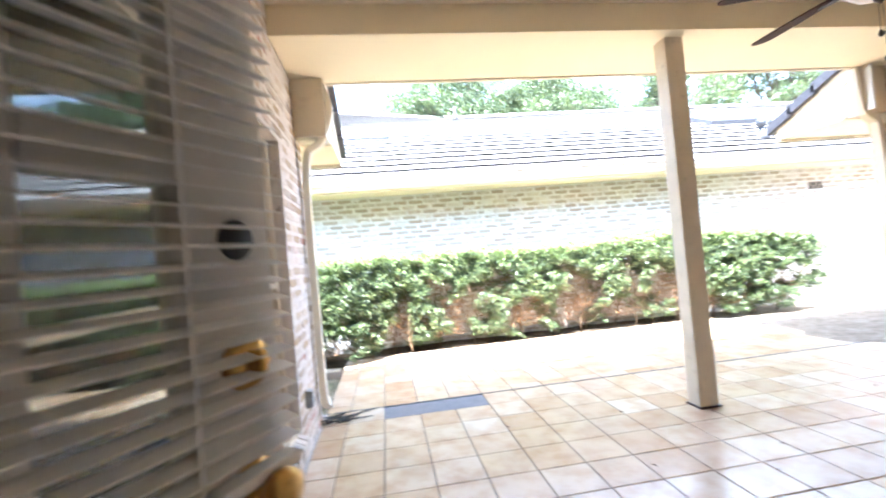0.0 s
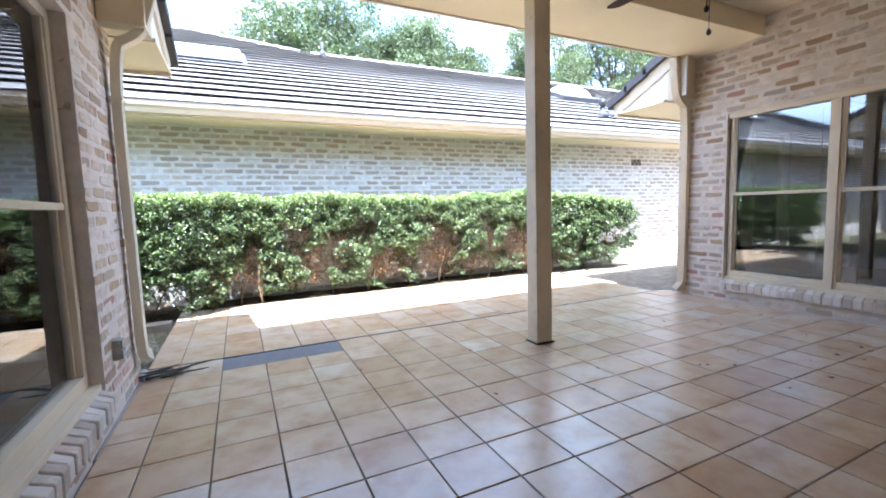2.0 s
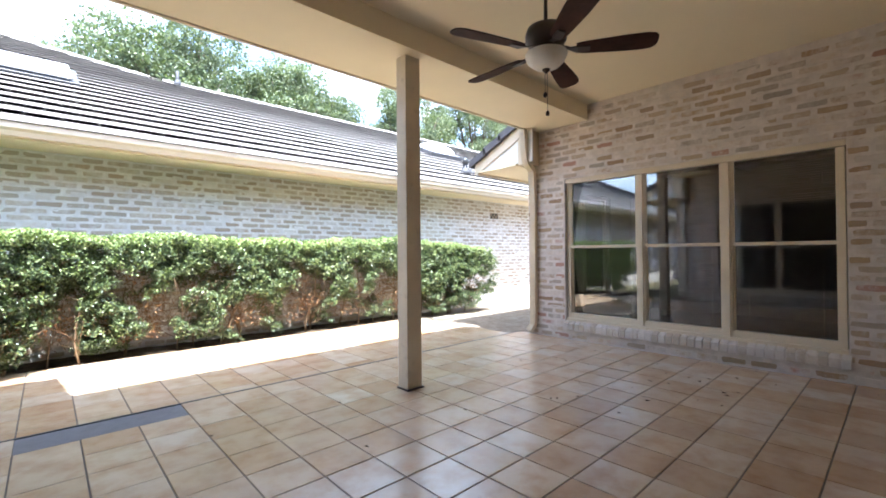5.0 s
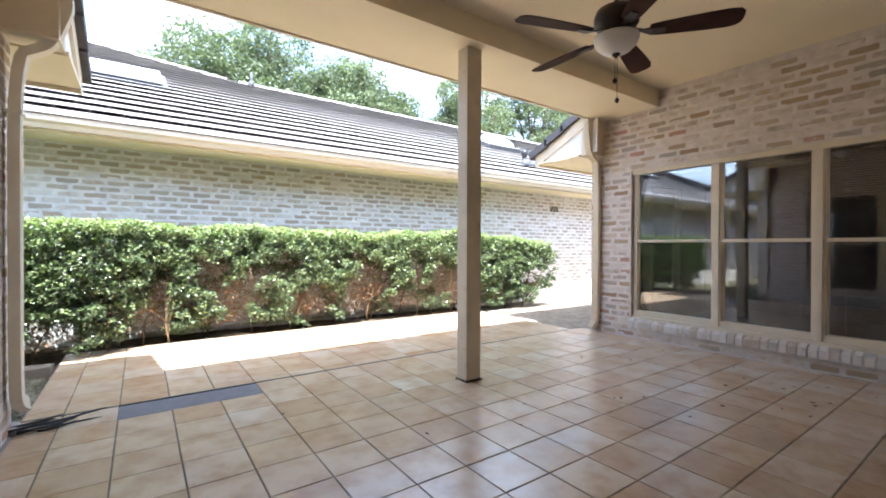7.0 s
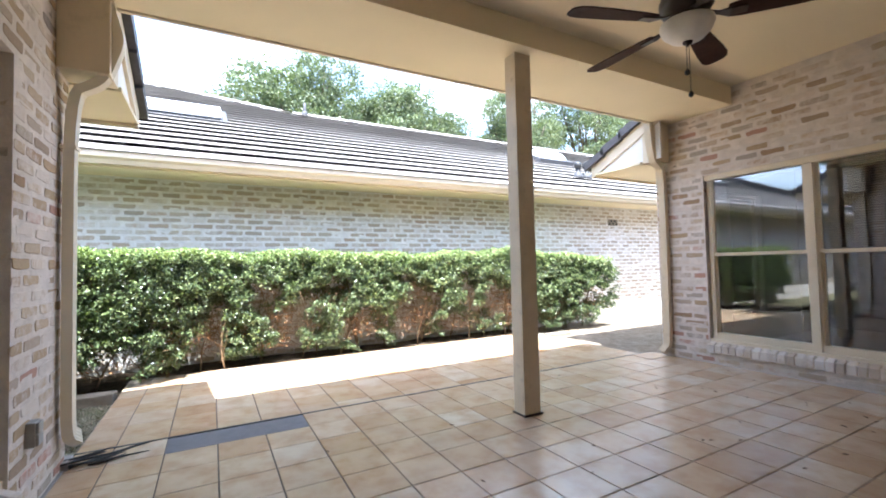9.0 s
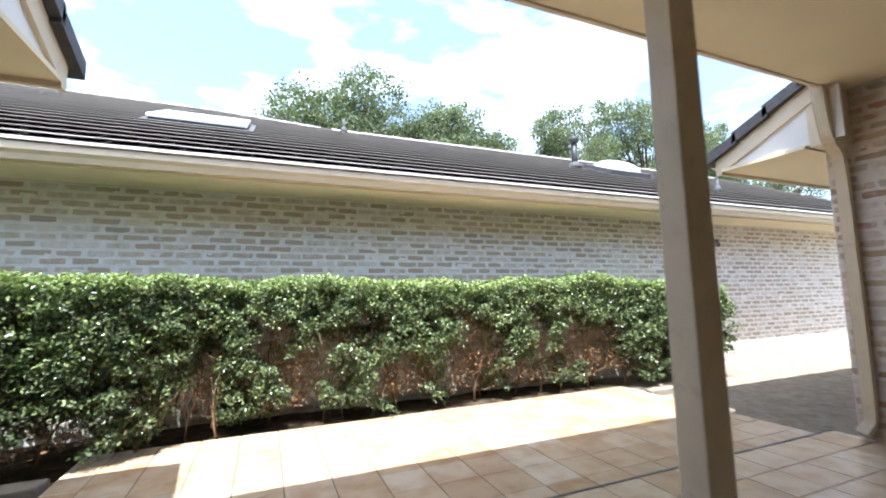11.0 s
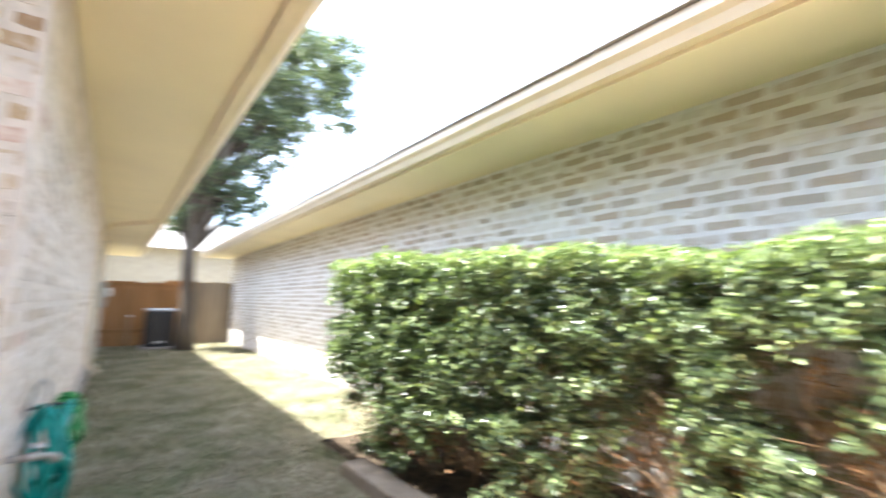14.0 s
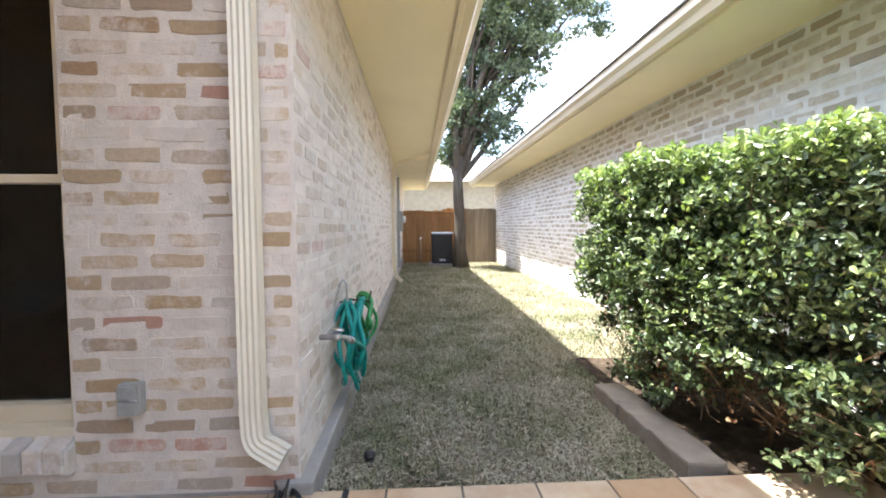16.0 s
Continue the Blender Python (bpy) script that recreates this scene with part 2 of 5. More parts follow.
M_HEDGE = leaf_mat("hedge_leaf", [(0.0, (0.038, 0.052, 0.03)), (0.4, (0.082, 0.115, 0.055)), (0.75, (0.15, 0.195, 0.095)), (1.0, (0.275, 0.325, 0.175))], 0.29, 0.16)
# paler leaf colour that carries the hedge's sunlit highlights
M_HEDGE_LIT = leaf_mat("hedge_leaf_highlight", [(0.0, (0.145, 0.195, 0.085)), (0.5, (0.255, 0.325, 0.14)), (1.0, (0.41, 0.47, 0.23))], 0.36, 0.24)
M_DRY = leaf_mat("dry_hedge_leaf", [(0.0, (0.16, 0.075, 0.035)), (0.5, (0.27, 0.14, 0.07)), (1.0, (0.40, 0.24, 0.13))], 0.7, 0.2)
M_OAK = leaf_mat("tree_leaf", [(0.0, (0.065, 0.09, 0.058)), (0.5, (0.115, 0.145, 0.085)), (1.0, (0.19, 0.22, 0.12))], 0.5, 0.22)


def wood_mat(name, a, b, scale=6.0, stretch=(1, 1, 0.12)):
    m = Mat(name, 0.75, spec=0.2)
    f = m.noise(scale, 7, 0.65, stretch)
    d = m.dice()
    c = m.mix(0.5, m.ramp(f, (0.3, a), (0.7, b)), m.ramp(d, (0, (0.65, 0.65, 0.65)), (1, (1.3, 1.25, 1.2))), "MULTIPLY")
    m.colour(c).bump(f, 0.5, 0.01)
    return m.m


M_BARK = wood_mat("bark", (0.07, 0.055, 0.042), (0.17, 0.14, 0.11), 14)
M_STEM = wood_mat("hedge_stem", (0.10, 0.065, 0.04), (0.25, 0.17, 0.10), 30)
M_FENCE = wood_mat("cedar_fence", (0.26, 0.13, 0.055), (0.42, 0.23, 0.10), 9)
M_FENCE_OLD = wood_mat("weathered_fence", (0.22, 0.17, 0.12), (0.36, 0.29, 0.21), 9)
M_BLADE = wood_mat("dark_walnut_blade", (0.028, 0.012, 0.009), (0.06, 0.026, 0.018), 10, (1, 1, 1))


def roof_mat(name, a, b):
    m = Mat(name, 0.55, spec=0.4)
    d = m.dice()
    c = m.mix(0.5, m.ramp(m.noise(16, 7, 0.7), (0.3, a), (0.7, b)), m.ramp(d, (0, (0.85, 0.85, 0.85)), (1, (1.12, 1.12, 1.12))), "MULTIPLY")
    c = m.mix(m.ramp(m.noise(1.3, 6, 0.7), (0.5, (0, 0, 0)), (0.8, (0.25,) * 3)), c, tuple(v * 1.2 for v in b))
    m.colour(c).bump(m.noise(55, 5), 0.5, 0.006)
    return m.m


M_ROOF = roof_mat("concrete_roof_tile", (0.23, 0.208, 0.19), (0.31, 0.285, 0.265))
M_ROOF_D = roof_mat("dark_roof_tile", (0.035, 0.033, 0.036), (0.075, 0.07, 0.075))

mt = Mat("brass", 0.28, 1.0)
mt.colour(mt.ramp(mt.noise(40, 5), (0.3, (0.42, 0.25, 0.07)), (0.7, (0.68, 0.45, 0.16))))
M_BRASS = mt.m
mt = Mat("frosted_lamp_glass", 0.5)
mt.colour(mt.ramp(mt.noise(9, 4), (0.3, (0.70, 0.67, 0.60)), (0.7, (0.84, 0.81, 0.75))))
mt.b.inputs["Subsurface Weight"].default_value = 0.4
mt.b.inputs["Subsurface Radius"].default_value = (0.03, 0.03, 0.025)
M_BOWL = mt.m
mt = Mat("skylight_acrylic", 0.15)
mt.colour((0.86, 0.87, 0.88))
M_SKYL = mt.m
for nm, a, b in (("teal_hose", (0.0, 0.19, 0.165), (0.01, 0.30, 0.25)), ("green_hose", (0.02, 0.19, 0.045), (0.05, 0.30, 0.08))):
    mt = Mat(nm, 0.4)
    mt.colour(mt.ramp(mt.noise(18, 4), (0.3, a), (0.7, b)))
    if nm == "teal_hose":
        M_TEAL = mt.m
    else:
        M_GREEN = mt.m
mt = Mat("galvanised_metal", 0.4, 0.9)
mt.colour(mt.ramp(mt.noise(30, 6), (0.3, (0.35, 0.35, 0.36)), (0.7, (0.62, 0.61, 0.6))))
M_GALV = mt.m


def glass_mat(name, tint, ior=1.75):
    """A clear pane: what lies behind it shows through, and it mirrors by its gloss."""
    m = bpy.data.materials.new(name)
    m.use_nodes = True
    n, l = m.node_tree.nodes, m.node_tree.links
    n.remove(n["Principled BSDF"])
    tr, gl, fr, mx = n.new("ShaderNodeBsdfTransparent"), n.new("ShaderNodeBsdfGlossy"), n.new("ShaderNodeFresnel"), n.new("ShaderNodeMixShader")
    tr.inputs["Color"].default_value = (*tint, 1)
    gl.inputs["Roughness"].default_value = 0.015
    gl.inputs["Color"].default_value = (0.95, 0.97, 1.0, 1)
    fr.inputs["IOR"].default_value = ior
    l.new(fr.outputs[0], mx.inputs[0])
    l.new(tr.outputs[0], mx.inputs[1])
    l.new(gl.outputs[0], mx.inputs[2])
    l.new(mx.outputs[0], n["Material Output"].inputs["Surface"])
    return m


M_GLASS = glass_mat("window_glass", (0.72, 0.72, 0.72), 2.0)
M_GLASS_WEST = glass_mat("clear_window_glass", (0.88, 0.89, 0.88), 1.62)
M_GLASS_DOOR = glass_mat("door_glass", (0.85, 0.87, 0.86), 1.5)


# ---------------------------------------------------------------- mesh helpers
def mesh_ob(name, bm, material):
    me = bpy.data.meshes.new(name)
    bm.normal_update()
    bm.to_mesh(me)
    bm.free()
    me.materials.append(material)
    return new(name, me)


def thing(name, at, label, category, group="", kind=""):
    ob = new(name)
    ob.location = at
    ob.empty_display_size = 0.1
    return tagged(ob, label, category, group, kind)


def under(ob, parent):
    ob.parent = parent
    if parent.type == "EMPTY":
        ob.matrix_parent_inverse = Matrix.Translation(-parent.location)
    return ob


def part(name, bm, material, parent, label=""):
    ob = under(mesh_ob(name, bm, material), parent)
    return tagged(ob, label)


def solid(name, bm, material, label, category="", kind="structure", group=""):
    return tagged(mesh_ob(name, bm, material), label, category, group, kind)


def boxes(*specs, bevel=0.0):
    bm = bmesh.new()
    for x0, x1, y0, y1, z0, z1 in specs:
        m = Matrix.Translation(((x0 + x1) / 2, (y0 + y1) / 2, (z0 + z1) / 2)) @ Matrix.Diagonal((x1 - x0, y1 - y0, z1 - z0, 1))
        bmesh.ops.create_cube(bm, size=1, matrix=m)
    if bevel:
        bmesh.ops.bevel(bm, geom=bm.edges[:], offset=bevel, segments=2, affect="EDGES", profile=0.6)
    return bm


def prism(points, axis, a, b):
    """A polygon pushed along an axis from a to b. points: pairs in the two other axes, in x, y, z order."""
    bm = bmesh.new()
    rings = []
    for v in (a, b):
        ring = []
        for p, q in points:
            co = [p, q]
            co.insert("xyz".index(axis), v)
            ring.append(bm.verts.new(co))
        rings.append(ring)
    k = len(points)
    bm.faces.new(rings[0])
    bm.faces.new(rings[1][::-1])
    for i in range(k):
        bm.faces.new((rings[0][i], rings[1][i], rings[1][(i + 1) % k], rings[0][(i + 1) % k]))
    bmesh.ops.recalc_face_normals(bm, faces=bm.faces[:])
    return bm


def lathe(profile, at, seg=24, axis=None):
    """Turns pairs (radius, height) round z at a place; axis turns the whole."""
    bm = bmesh.new()
    rings = []
    for r, h in profile:
        rings.append([bm.verts.new((max(r, 0.0004) * math.cos(2 * math.pi * i / seg), max(r, 0.0004) * math.sin(2 * math.pi * i / seg), h)) for i in range(seg)])
    for a, b in zip(rings, rings[1:]):
        for i in range(seg):
            bm.faces.new((a[i], a[(i + 1) % seg], b[(i + 1) % seg], b[i]))
    bm.faces.new(rings[0][::-1])
    bm.faces.new(rings[-1])
    for f in bm.faces:
        f.smooth = True
    bmesh.ops.recalc_face_normals(bm, faces=bm.faces[:])
    m = Matrix.Translation(at)
    if axis is not None:
        m = m @ Vector(axis).to_track_quat("Z", "Y").to_matrix().to_4x4()
    bmesh.ops.transform(bm, matrix=m, verts=bm.verts[:])
    return bm


def sweep(path, section, side=(1, 0, 0), taper=None, smooth=False, close=True):
    """A cross-section (pairs along side and across) carried along a path of points."""
    bm = bmesh.new()
    pts = [Vector(p) for p in path]
    rings = []
    side = Vector(side)
    for i, p in enumerate(pts):
        d = (pts[min(i + 1, len(pts) - 1)] - pts[max(i - 1, 0)]).normalized()
        s = (side - d * side.dot(d))
        s = s.normalized() if s.length > 1e-4 else d.orthogonal().normalized()
        o = d.cross(s)
        k = taper[i] if taper else 1.0
        rings.append([bm.verts.new(p + s * u * k + o * v * k) for u, v in section])
    n = len(section)
    for a, b in zip(rings, rings[1:]):
        for i in range(n):
            f = bm.faces.new((a[i], a[(i + 1) % n], b[(i + 1) % n], b[i]))
            f.smooth = smooth
    if close:
        bm.faces.new(rings[0][::-1])
        bm.faces.new(rings[-1])
    bmesh.ops.recalc_face_normals(bm, faces=bm.faces[:])
    return bm


def ring(r, n=8):
    return [(r * math.cos(2 * math.pi * i / n), r * math.sin(2 * math.pi * i / n)) for i in range(n)]


def rounded(points, steps=5, pull=0.33):
    """Softens the corners of a path."""
    pts = [Vector(p) for p in points]
    out = [pts[0]]
    for a, b, c in zip(pts, pts[1:], pts[2:]):
        p, q = b.lerp(a, pull), b.lerp(c, pull)
        for i in range(steps + 1):
            t = i / steps
            out.append(p.lerp(b, t).lerp(b.lerp(q, t), t))
    out.append(pts[-1])
    return out


def cloud_mesh(name, verts, faces, material):
    me = bpy.data.meshes.new(name)
    me.from_pydata(verts.tolist() if hasattr(verts, "tolist") else verts, [], faces.tolist() if hasattr(faces, "tolist") else faces)
    me.materials.append(material)
    me.update()
    return new(name, me)


def leaves(centres, length, rng, width=0.45, up=0.3, fold=0.25):
    """Verts and faces of folded leaves, one at each centre."""
    n = len(centres)
    d = rng.normal(size=(n, 3))
    d[:, 2] += up
    d /= np.linalg.norm(d, axis=1)[:, None]
    r = rng.normal(size=(n, 3))
    s = np.cross(d, r)
    s /= np.linalg.norm(s, axis=1)[:, None] + 1e-9
    u = np.cross(s, d)
    u *= np.where(u[:, 2:3] < 0, -1, 1)
    k = length * rng.uniform(0.65, 1.25, (n, 1))
    base, tip = centres - d * k * 0.5, centres + d * k * 0.5 - u * k * 0.10
    lo, hi = centres - d * k * 0.18, centres + d * k * 0.2 - u * k * 0.02
    w, lift = s * k * width * 0.5, u * k * fold * 0.4
    v = np.stack([base, lo + w + lift, hi + w * 0.86 + lift, tip, hi - w * 0.86 + lift, lo - w + lift], 1).reshape(-1, 3)
    i = np.arange(n)[:, None] * 6
    f = np.concatenate([i + np.array([[0, 1, 2, 3]]), i + np.array([[0, 3, 4, 5]])])
    return v, f


# ---------------------------------------------------------------- plan
XL, XR = -0.535, 5.42          # the two side walls of the patio
YC, YS = -0.18, -4.40          # their north corners, and the back wall
YN = 2.90                      # the neighbour's wall
Z_CEIL, Z_DROP, Z_EAVE = 3.15, 2.94, 2.45
Z_LAWN = -0.09
COURSE, BRICK, TILE = 0.0813, 0.254, 0.31

# ---------------------------------------------------------------- ground
bm = bmesh.new()
bmesh.ops.create_grid(bm, x_segments=40, y_segments=40, size=400)
for v in bm.verts:
    v.co.z = Z_LAWN
solid("ground", bm, M_LAWN, "flat ground with dry yellowed lawn", "ground")
solid("patio_slab", boxes((XL - 0.0, XR, YS, 0.0, -0.16, -0.006), (XL, 5.20, -0.001, 2.20, -0.16, -0.006)), M_GROUT, "dark grout bed under the patio tiles", "floor")
rng = np.random.default_rng(5)


def bed(name, x0, x1, y0, y1, z, label, material=M_SOIL):
    bm = bmesh.new()
    nx, ny = max(2, int((x1 - x0) / 0.08)), max(2, int((y1 - y0) / 0.08))
    grid = [[bm.verts.new((x0 + (x1 - x0) * i / nx, y0 + (y1 - y0) * j / ny, z + 0.025 * noise.noise(Vector((i * 0.45, j * 0.45, 3.0))))) for j in range(ny + 1)] for i in range(nx + 1)]
    for i in range(nx):
        for j in range(ny):
            bm.faces.new((grid[i][j], grid[i + 1][j], grid[i + 1][j + 1], grid[i][j + 1])).smooth = True
    return solid(name, bm, material, label, "soil")


bed("planting_bed", XL, 5.24, 2.21, YN, -0.03, "bare dark soil of the hedge bed")
bed("planting_bed_end", -2.3, XL - 0.01, 1.62, YN, -0.045, "bare dark soil below the hedge end")
bed("side_bed", 5.22, 16.8, -0.1, YN, -0.055, "pale bare sandy soil beside the patio", M_SAND)

# ---------------------------------------------------------------- walls
wall_w = solid("wall_west", boxes((XL - 0.2, XL - 0.005, YS, -3.29, -0.12, 3.3), (XL - 0.2, XL - 0.005, -1.05, YC - 0.006, -0.12, 3.3),
                                  (XL - 0.2, XL - 0.005, -3.29, -1.05, -0.12, 0.20), (XL - 0.2, XL - 0.005, -3.29, -1.05, 2.26, 3.3)), M_MORTAR, "limewashed brick wall with a tall window", "wall")
wall_n = solid("wall_side_yard", boxes((-15.0, XL - 0.2, YC - 0.2, YC - 0.005, -0.12, 2.62), (XL - 0.2, XL - 0.005, YC - 0.006, YC - 0.005, -0.12, 3.0)), M_MORTAR, "long limewashed brick wall along the side yard", "wall")
wall_e = solid("wall_east", boxes((XR + 0.005, XR + 0.2, YS, -3.64, -0.12, 3.3), (XR + 0.005, XR + 0.2, -0.79, YC - 0.005, -0.12, 3.3),
                                  (XR + 0.005, XR + 0.2, -3.64, -0.79, -0.12, 0.20), (XR + 0.005, XR + 0.2, -3.64, -0.79, 2.20, 3.3)), M_MORTAR, "limewashed brick wall with a triple window", "wall")
wall_en = solid("wall_east_end", boxes((XR + 0.2, 6.72, YC - 0.2, YC - 0.005, -0.12, 2.62), (7.60, 13.0, YC - 0.2, YC - 0.005, -0.12, 2.62), (6.72, 7.60, YC - 0.2, YC - 0.005, -0.12, 0.42), (6.72, 7.60, YC - 0.2, YC - 0.005, 2.15, 2.62)), M_MORTAR, "brick end wall of the house", "wall")
wall_s = solid("wall_south", boxes((XL - 0.2, -0.52, YS - 0.2, YS, -0.12, 3.3), (0.42, XR + 0.2, YS - 0.2, YS, -0.12, 3.3), (-0.52, 0.42, YS - 0.2, YS, 2.1, 3.3)), M_MORTAR, "limewashed brick back wall with the open doorway", "wall")
wall_nb = solid("wall_neighbour", boxes((-13.0, 17.0, YN + 0.005, YN + 0.25, -0.14, 2.5), (-13.0, -12.75, YN + 0.25, 9.4, -0.14, 2.5), (16.8, 17.0, YN + 0.25, 9.4, -0.14, 2.5)), M_MORTAR_N, "long windowless pale brick wall of the neighbouring house", "wall")
solid("foundation_edge", boxes((-15.0, XL + 0.03, YC - 0.1, YC + 0.055, -0.14, 0.05), bevel=0.012), M_CONC, "grey concrete footing along the brick wall", "footing")

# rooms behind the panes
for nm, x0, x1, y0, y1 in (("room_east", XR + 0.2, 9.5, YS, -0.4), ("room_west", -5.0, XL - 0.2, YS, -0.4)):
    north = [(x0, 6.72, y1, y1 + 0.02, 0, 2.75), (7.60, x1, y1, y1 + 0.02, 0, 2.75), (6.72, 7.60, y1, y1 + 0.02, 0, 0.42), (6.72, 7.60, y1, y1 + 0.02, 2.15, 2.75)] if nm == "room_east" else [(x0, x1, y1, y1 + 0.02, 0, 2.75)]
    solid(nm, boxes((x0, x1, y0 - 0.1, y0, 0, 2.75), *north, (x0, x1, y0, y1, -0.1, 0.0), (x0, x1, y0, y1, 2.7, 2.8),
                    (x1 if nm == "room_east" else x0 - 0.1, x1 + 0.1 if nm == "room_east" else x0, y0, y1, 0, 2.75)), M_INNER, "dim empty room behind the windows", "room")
# never in view; its white walls are added to brighten the door by bounce
solid("room_south", boxes((-2.0, 2.4, -7.6, -7.5, 0, 2.75), (-2.1, -2.0, -7.5, YS - 0.2, 0, 2.75), (2.4, 2.5, -7.5, YS - 0.2, 0, 2.75), (-2.1, 2.5, -7.6, YS - 0.2, -0.1, 0.0), (-2.1, 2.5, -7.6, YS - 0.2, 2.7, 2.8)), M_ROOM_BOUNCE, "unseen room behind the open doorway, white to bounce light onto the door", "room")

# ---------------------------------------------------------------- patio ceiling and eaves
solid("ceiling", boxes((XL, XR, YS, -1.13, Z_CEIL, Z_CEIL + 0.1)), M_CEIL, "cream-painted patio ceiling", "ceiling")
solid("header_beam", boxes((XL + 0.001, XR - 0.001, -1.15, -0.36, Z_DROP, Z_CEIL + 0.1), bevel=0.004), M_SOFFIT, "cream-painted boxed header along the patio edge", "beam")
solid("eave_trim", boxes((XL, XR, -0.36, -0.325, Z_DROP - 0.012, Z_CEIL + 0.02), bevel=0.004), M_TRIM, "painted trim board along the patio eave", "trim")
solid("patio_roof", prism([(-0.34, 3.17), (-0.30, 3.155), (-0.30, 3.205), (-8.0, 6.6), (-8.0, 6.5), (-4.4, 3.3)], "x", -0.26, 5.13), M_ROOF_D, "dark tiled patio roof", "roof")


def gutter_section(y, z, w, h, sgn):
    """A stepped gutter front; sgn is the side it faces."""
    return [(y, z), (y + sgn * w * 0.55, z), (y + sgn * w * 0.72, z + h * 0.35), (y + sgn * w, z + h * 0.55), (y + sgn * w, z + h), (y + sgn * w * 0.9, z + h), (y + sgn * w * 0.88, z + h * 0.62), (y, z + h * 0.6)]


tagged(mesh_ob("patio_gutter", prism(gutter_section(-0.325, 3.05, 0.045, 0.10, 1), "x", -0.24, 5.11), M_TRIM), "cream metal gutter along the patio eave", "gutter", "", "structure")


def side_house(tag, x_gable, x_far, sgn):
    """Roof, soffit and gable end of one wing; sgn is the side the gable faces."""
    a, b = min(x_gable, x_far), max(x_gable, x_far)
    face = XL if sgn > 0 else XR
    roof = thing("wing_roof", ((a + b) / 2, -3.0, 2.6), "dark flat-tiled roof of the house wing", "roof", "", "structure")
    part("roof_slab", prism([(0.60, 2.60), (0.66, 2.58), (0.66, 2.63), (-4.6, 5.30), (-9.8, 2.63), (-9.8, 2.56), (-4.6, 5.20)], "x", a + 0.03 * (sgn < 0), b - 0.03 * (sgn > 0)), M_ROOF_D, roof)
    # tile butts up the gable edge
    for i in range(9):
        y0, z0 = 0.70 - 0.30 * i, 2.585 + 0.152 * i
        bmx = prism([(y0, z0 - 0.045), (y0, z0 + 0.065), (y0 - 0.34, z0 + 0.205), (y0 - 0.34, z0 + 0.10)], "x", x_gable - 0.16 * (sgn > 0) - 0.055 * (sgn < 0), x_gable + 0.055 * (sgn > 0) + 0.16 * (sgn < 0))
        part("edge_tile", bmx, M_ROOF_D, roof)
    solid("soffit_" + tag, boxes((a, b, YC, 0.56, Z_EAVE, Z_EAVE + 0.03)), M_SOFFIT, "cream-painted soffit under the wing's eave", "soffit")
    solid("fascia_" + tag, boxes((a, b, 0.56, 0.60, Z_EAVE - 0.03, Z_EAVE + 0.15), bevel=0.005), M_TRIM, "cream-painted fascia board", "fascia")
    g = min(x_gable - sgn * 0.10, x_far), max(x_gable - sgn * 0.10, x_far)
    solid("gutter_" + tag, prism(gutter_section(0.60, Z_EAVE + 0.03, 0.14, 0.12, 1), "x", *g), M_TRIM, "cream metal gutter along the side yard", "gutter")
    gx0, gx1 = sorted((x_gable, x_gable - sgn * 0.03))
    solid("gable_face_" + tag, prism([(0.55, Z_EAVE + 0.03), (-0.45, Z_EAVE + 0.03), (-0.45, 3.04), (0.55, 2.55)], "x", *sorted((x_gable - sgn * 0.025, x_gable - sgn * 0.05))), M_WHITE, "pale painted gable panel", "gable")
    solid("rake_" + tag, prism([(0.62, 2.42), (0.62, 2.57), (-1.2, 3.48), (-1.2, 3.30), (0.50, 2.47)], "x", gx0, gx1), M_TRIM, "cream-painted rake board", "trim")
    x0, x1 = sorted((face, x_gable - sgn * 0.015))
    solid("cornice_box_" + tag, boxes((x0, x1, -0.47 if sgn > 0 else -0.385, -0.361, Z_EAVE, Z_DROP), bevel=0.006), M_TRIM, "cream boxed cornice end at the wall", "trim")
    solid("cornice_side_" + tag, boxes((x0, x1, -0.36, YC - 0.03, Z_EAVE + 0.004, 3.12)), M_TRIM, "cream boxed cornice filling", "trim")


side_house("west", -0.26, -15.2, 1)
side_house("east", 5.13, 13.0, -1)


# ---------------------------------------------------------------- neighbour's eave and roof
solid("neighbour_soffit", boxes((-13.3, 17.2, 2.24, YN + 0.1, 2.43, 2.46)), M_SOFFIT, "cream-painted soffit of the neighbouring house", "soffit")
solid("neighbour_fascia", boxes((-13.3, 17.2, 2.215, 2.24, 2.40, 2.56), bevel=0.004), M_SOFFIT, "cream fascia board of the neighbouring house", "fascia")
solid("neighbour_gutter", prism(gutter_section(2.215, 2.425, 0.115, 0.135, -1), "x", -13.35, 17.2), M_TRIM, "long cream metal gutter with a stepped front", "gutter")
nb_roof = thing("neighbour_roof", (2.0, 6.2, 2.6), "sunlit grey flat-tiled roof in long courses", "roof", "", "structure")
RY, RZ, RUN, RISE = 2.075, 2.549, 6.65, 3.04
RUN_W = 9.25                                   # the western part climbs on to a higher ridge
HIP_X0, HIP_X1 = -1.0, 2.3
SLOPE = RISE / RUN


def roof_end(y):
    """Where the courses above the lower ridge stop, along the sloping hip."""
    return HIP_X1 - (HIP_X1 - HIP_X0) * (y - RY - RUN) / (RUN_W - RUN)


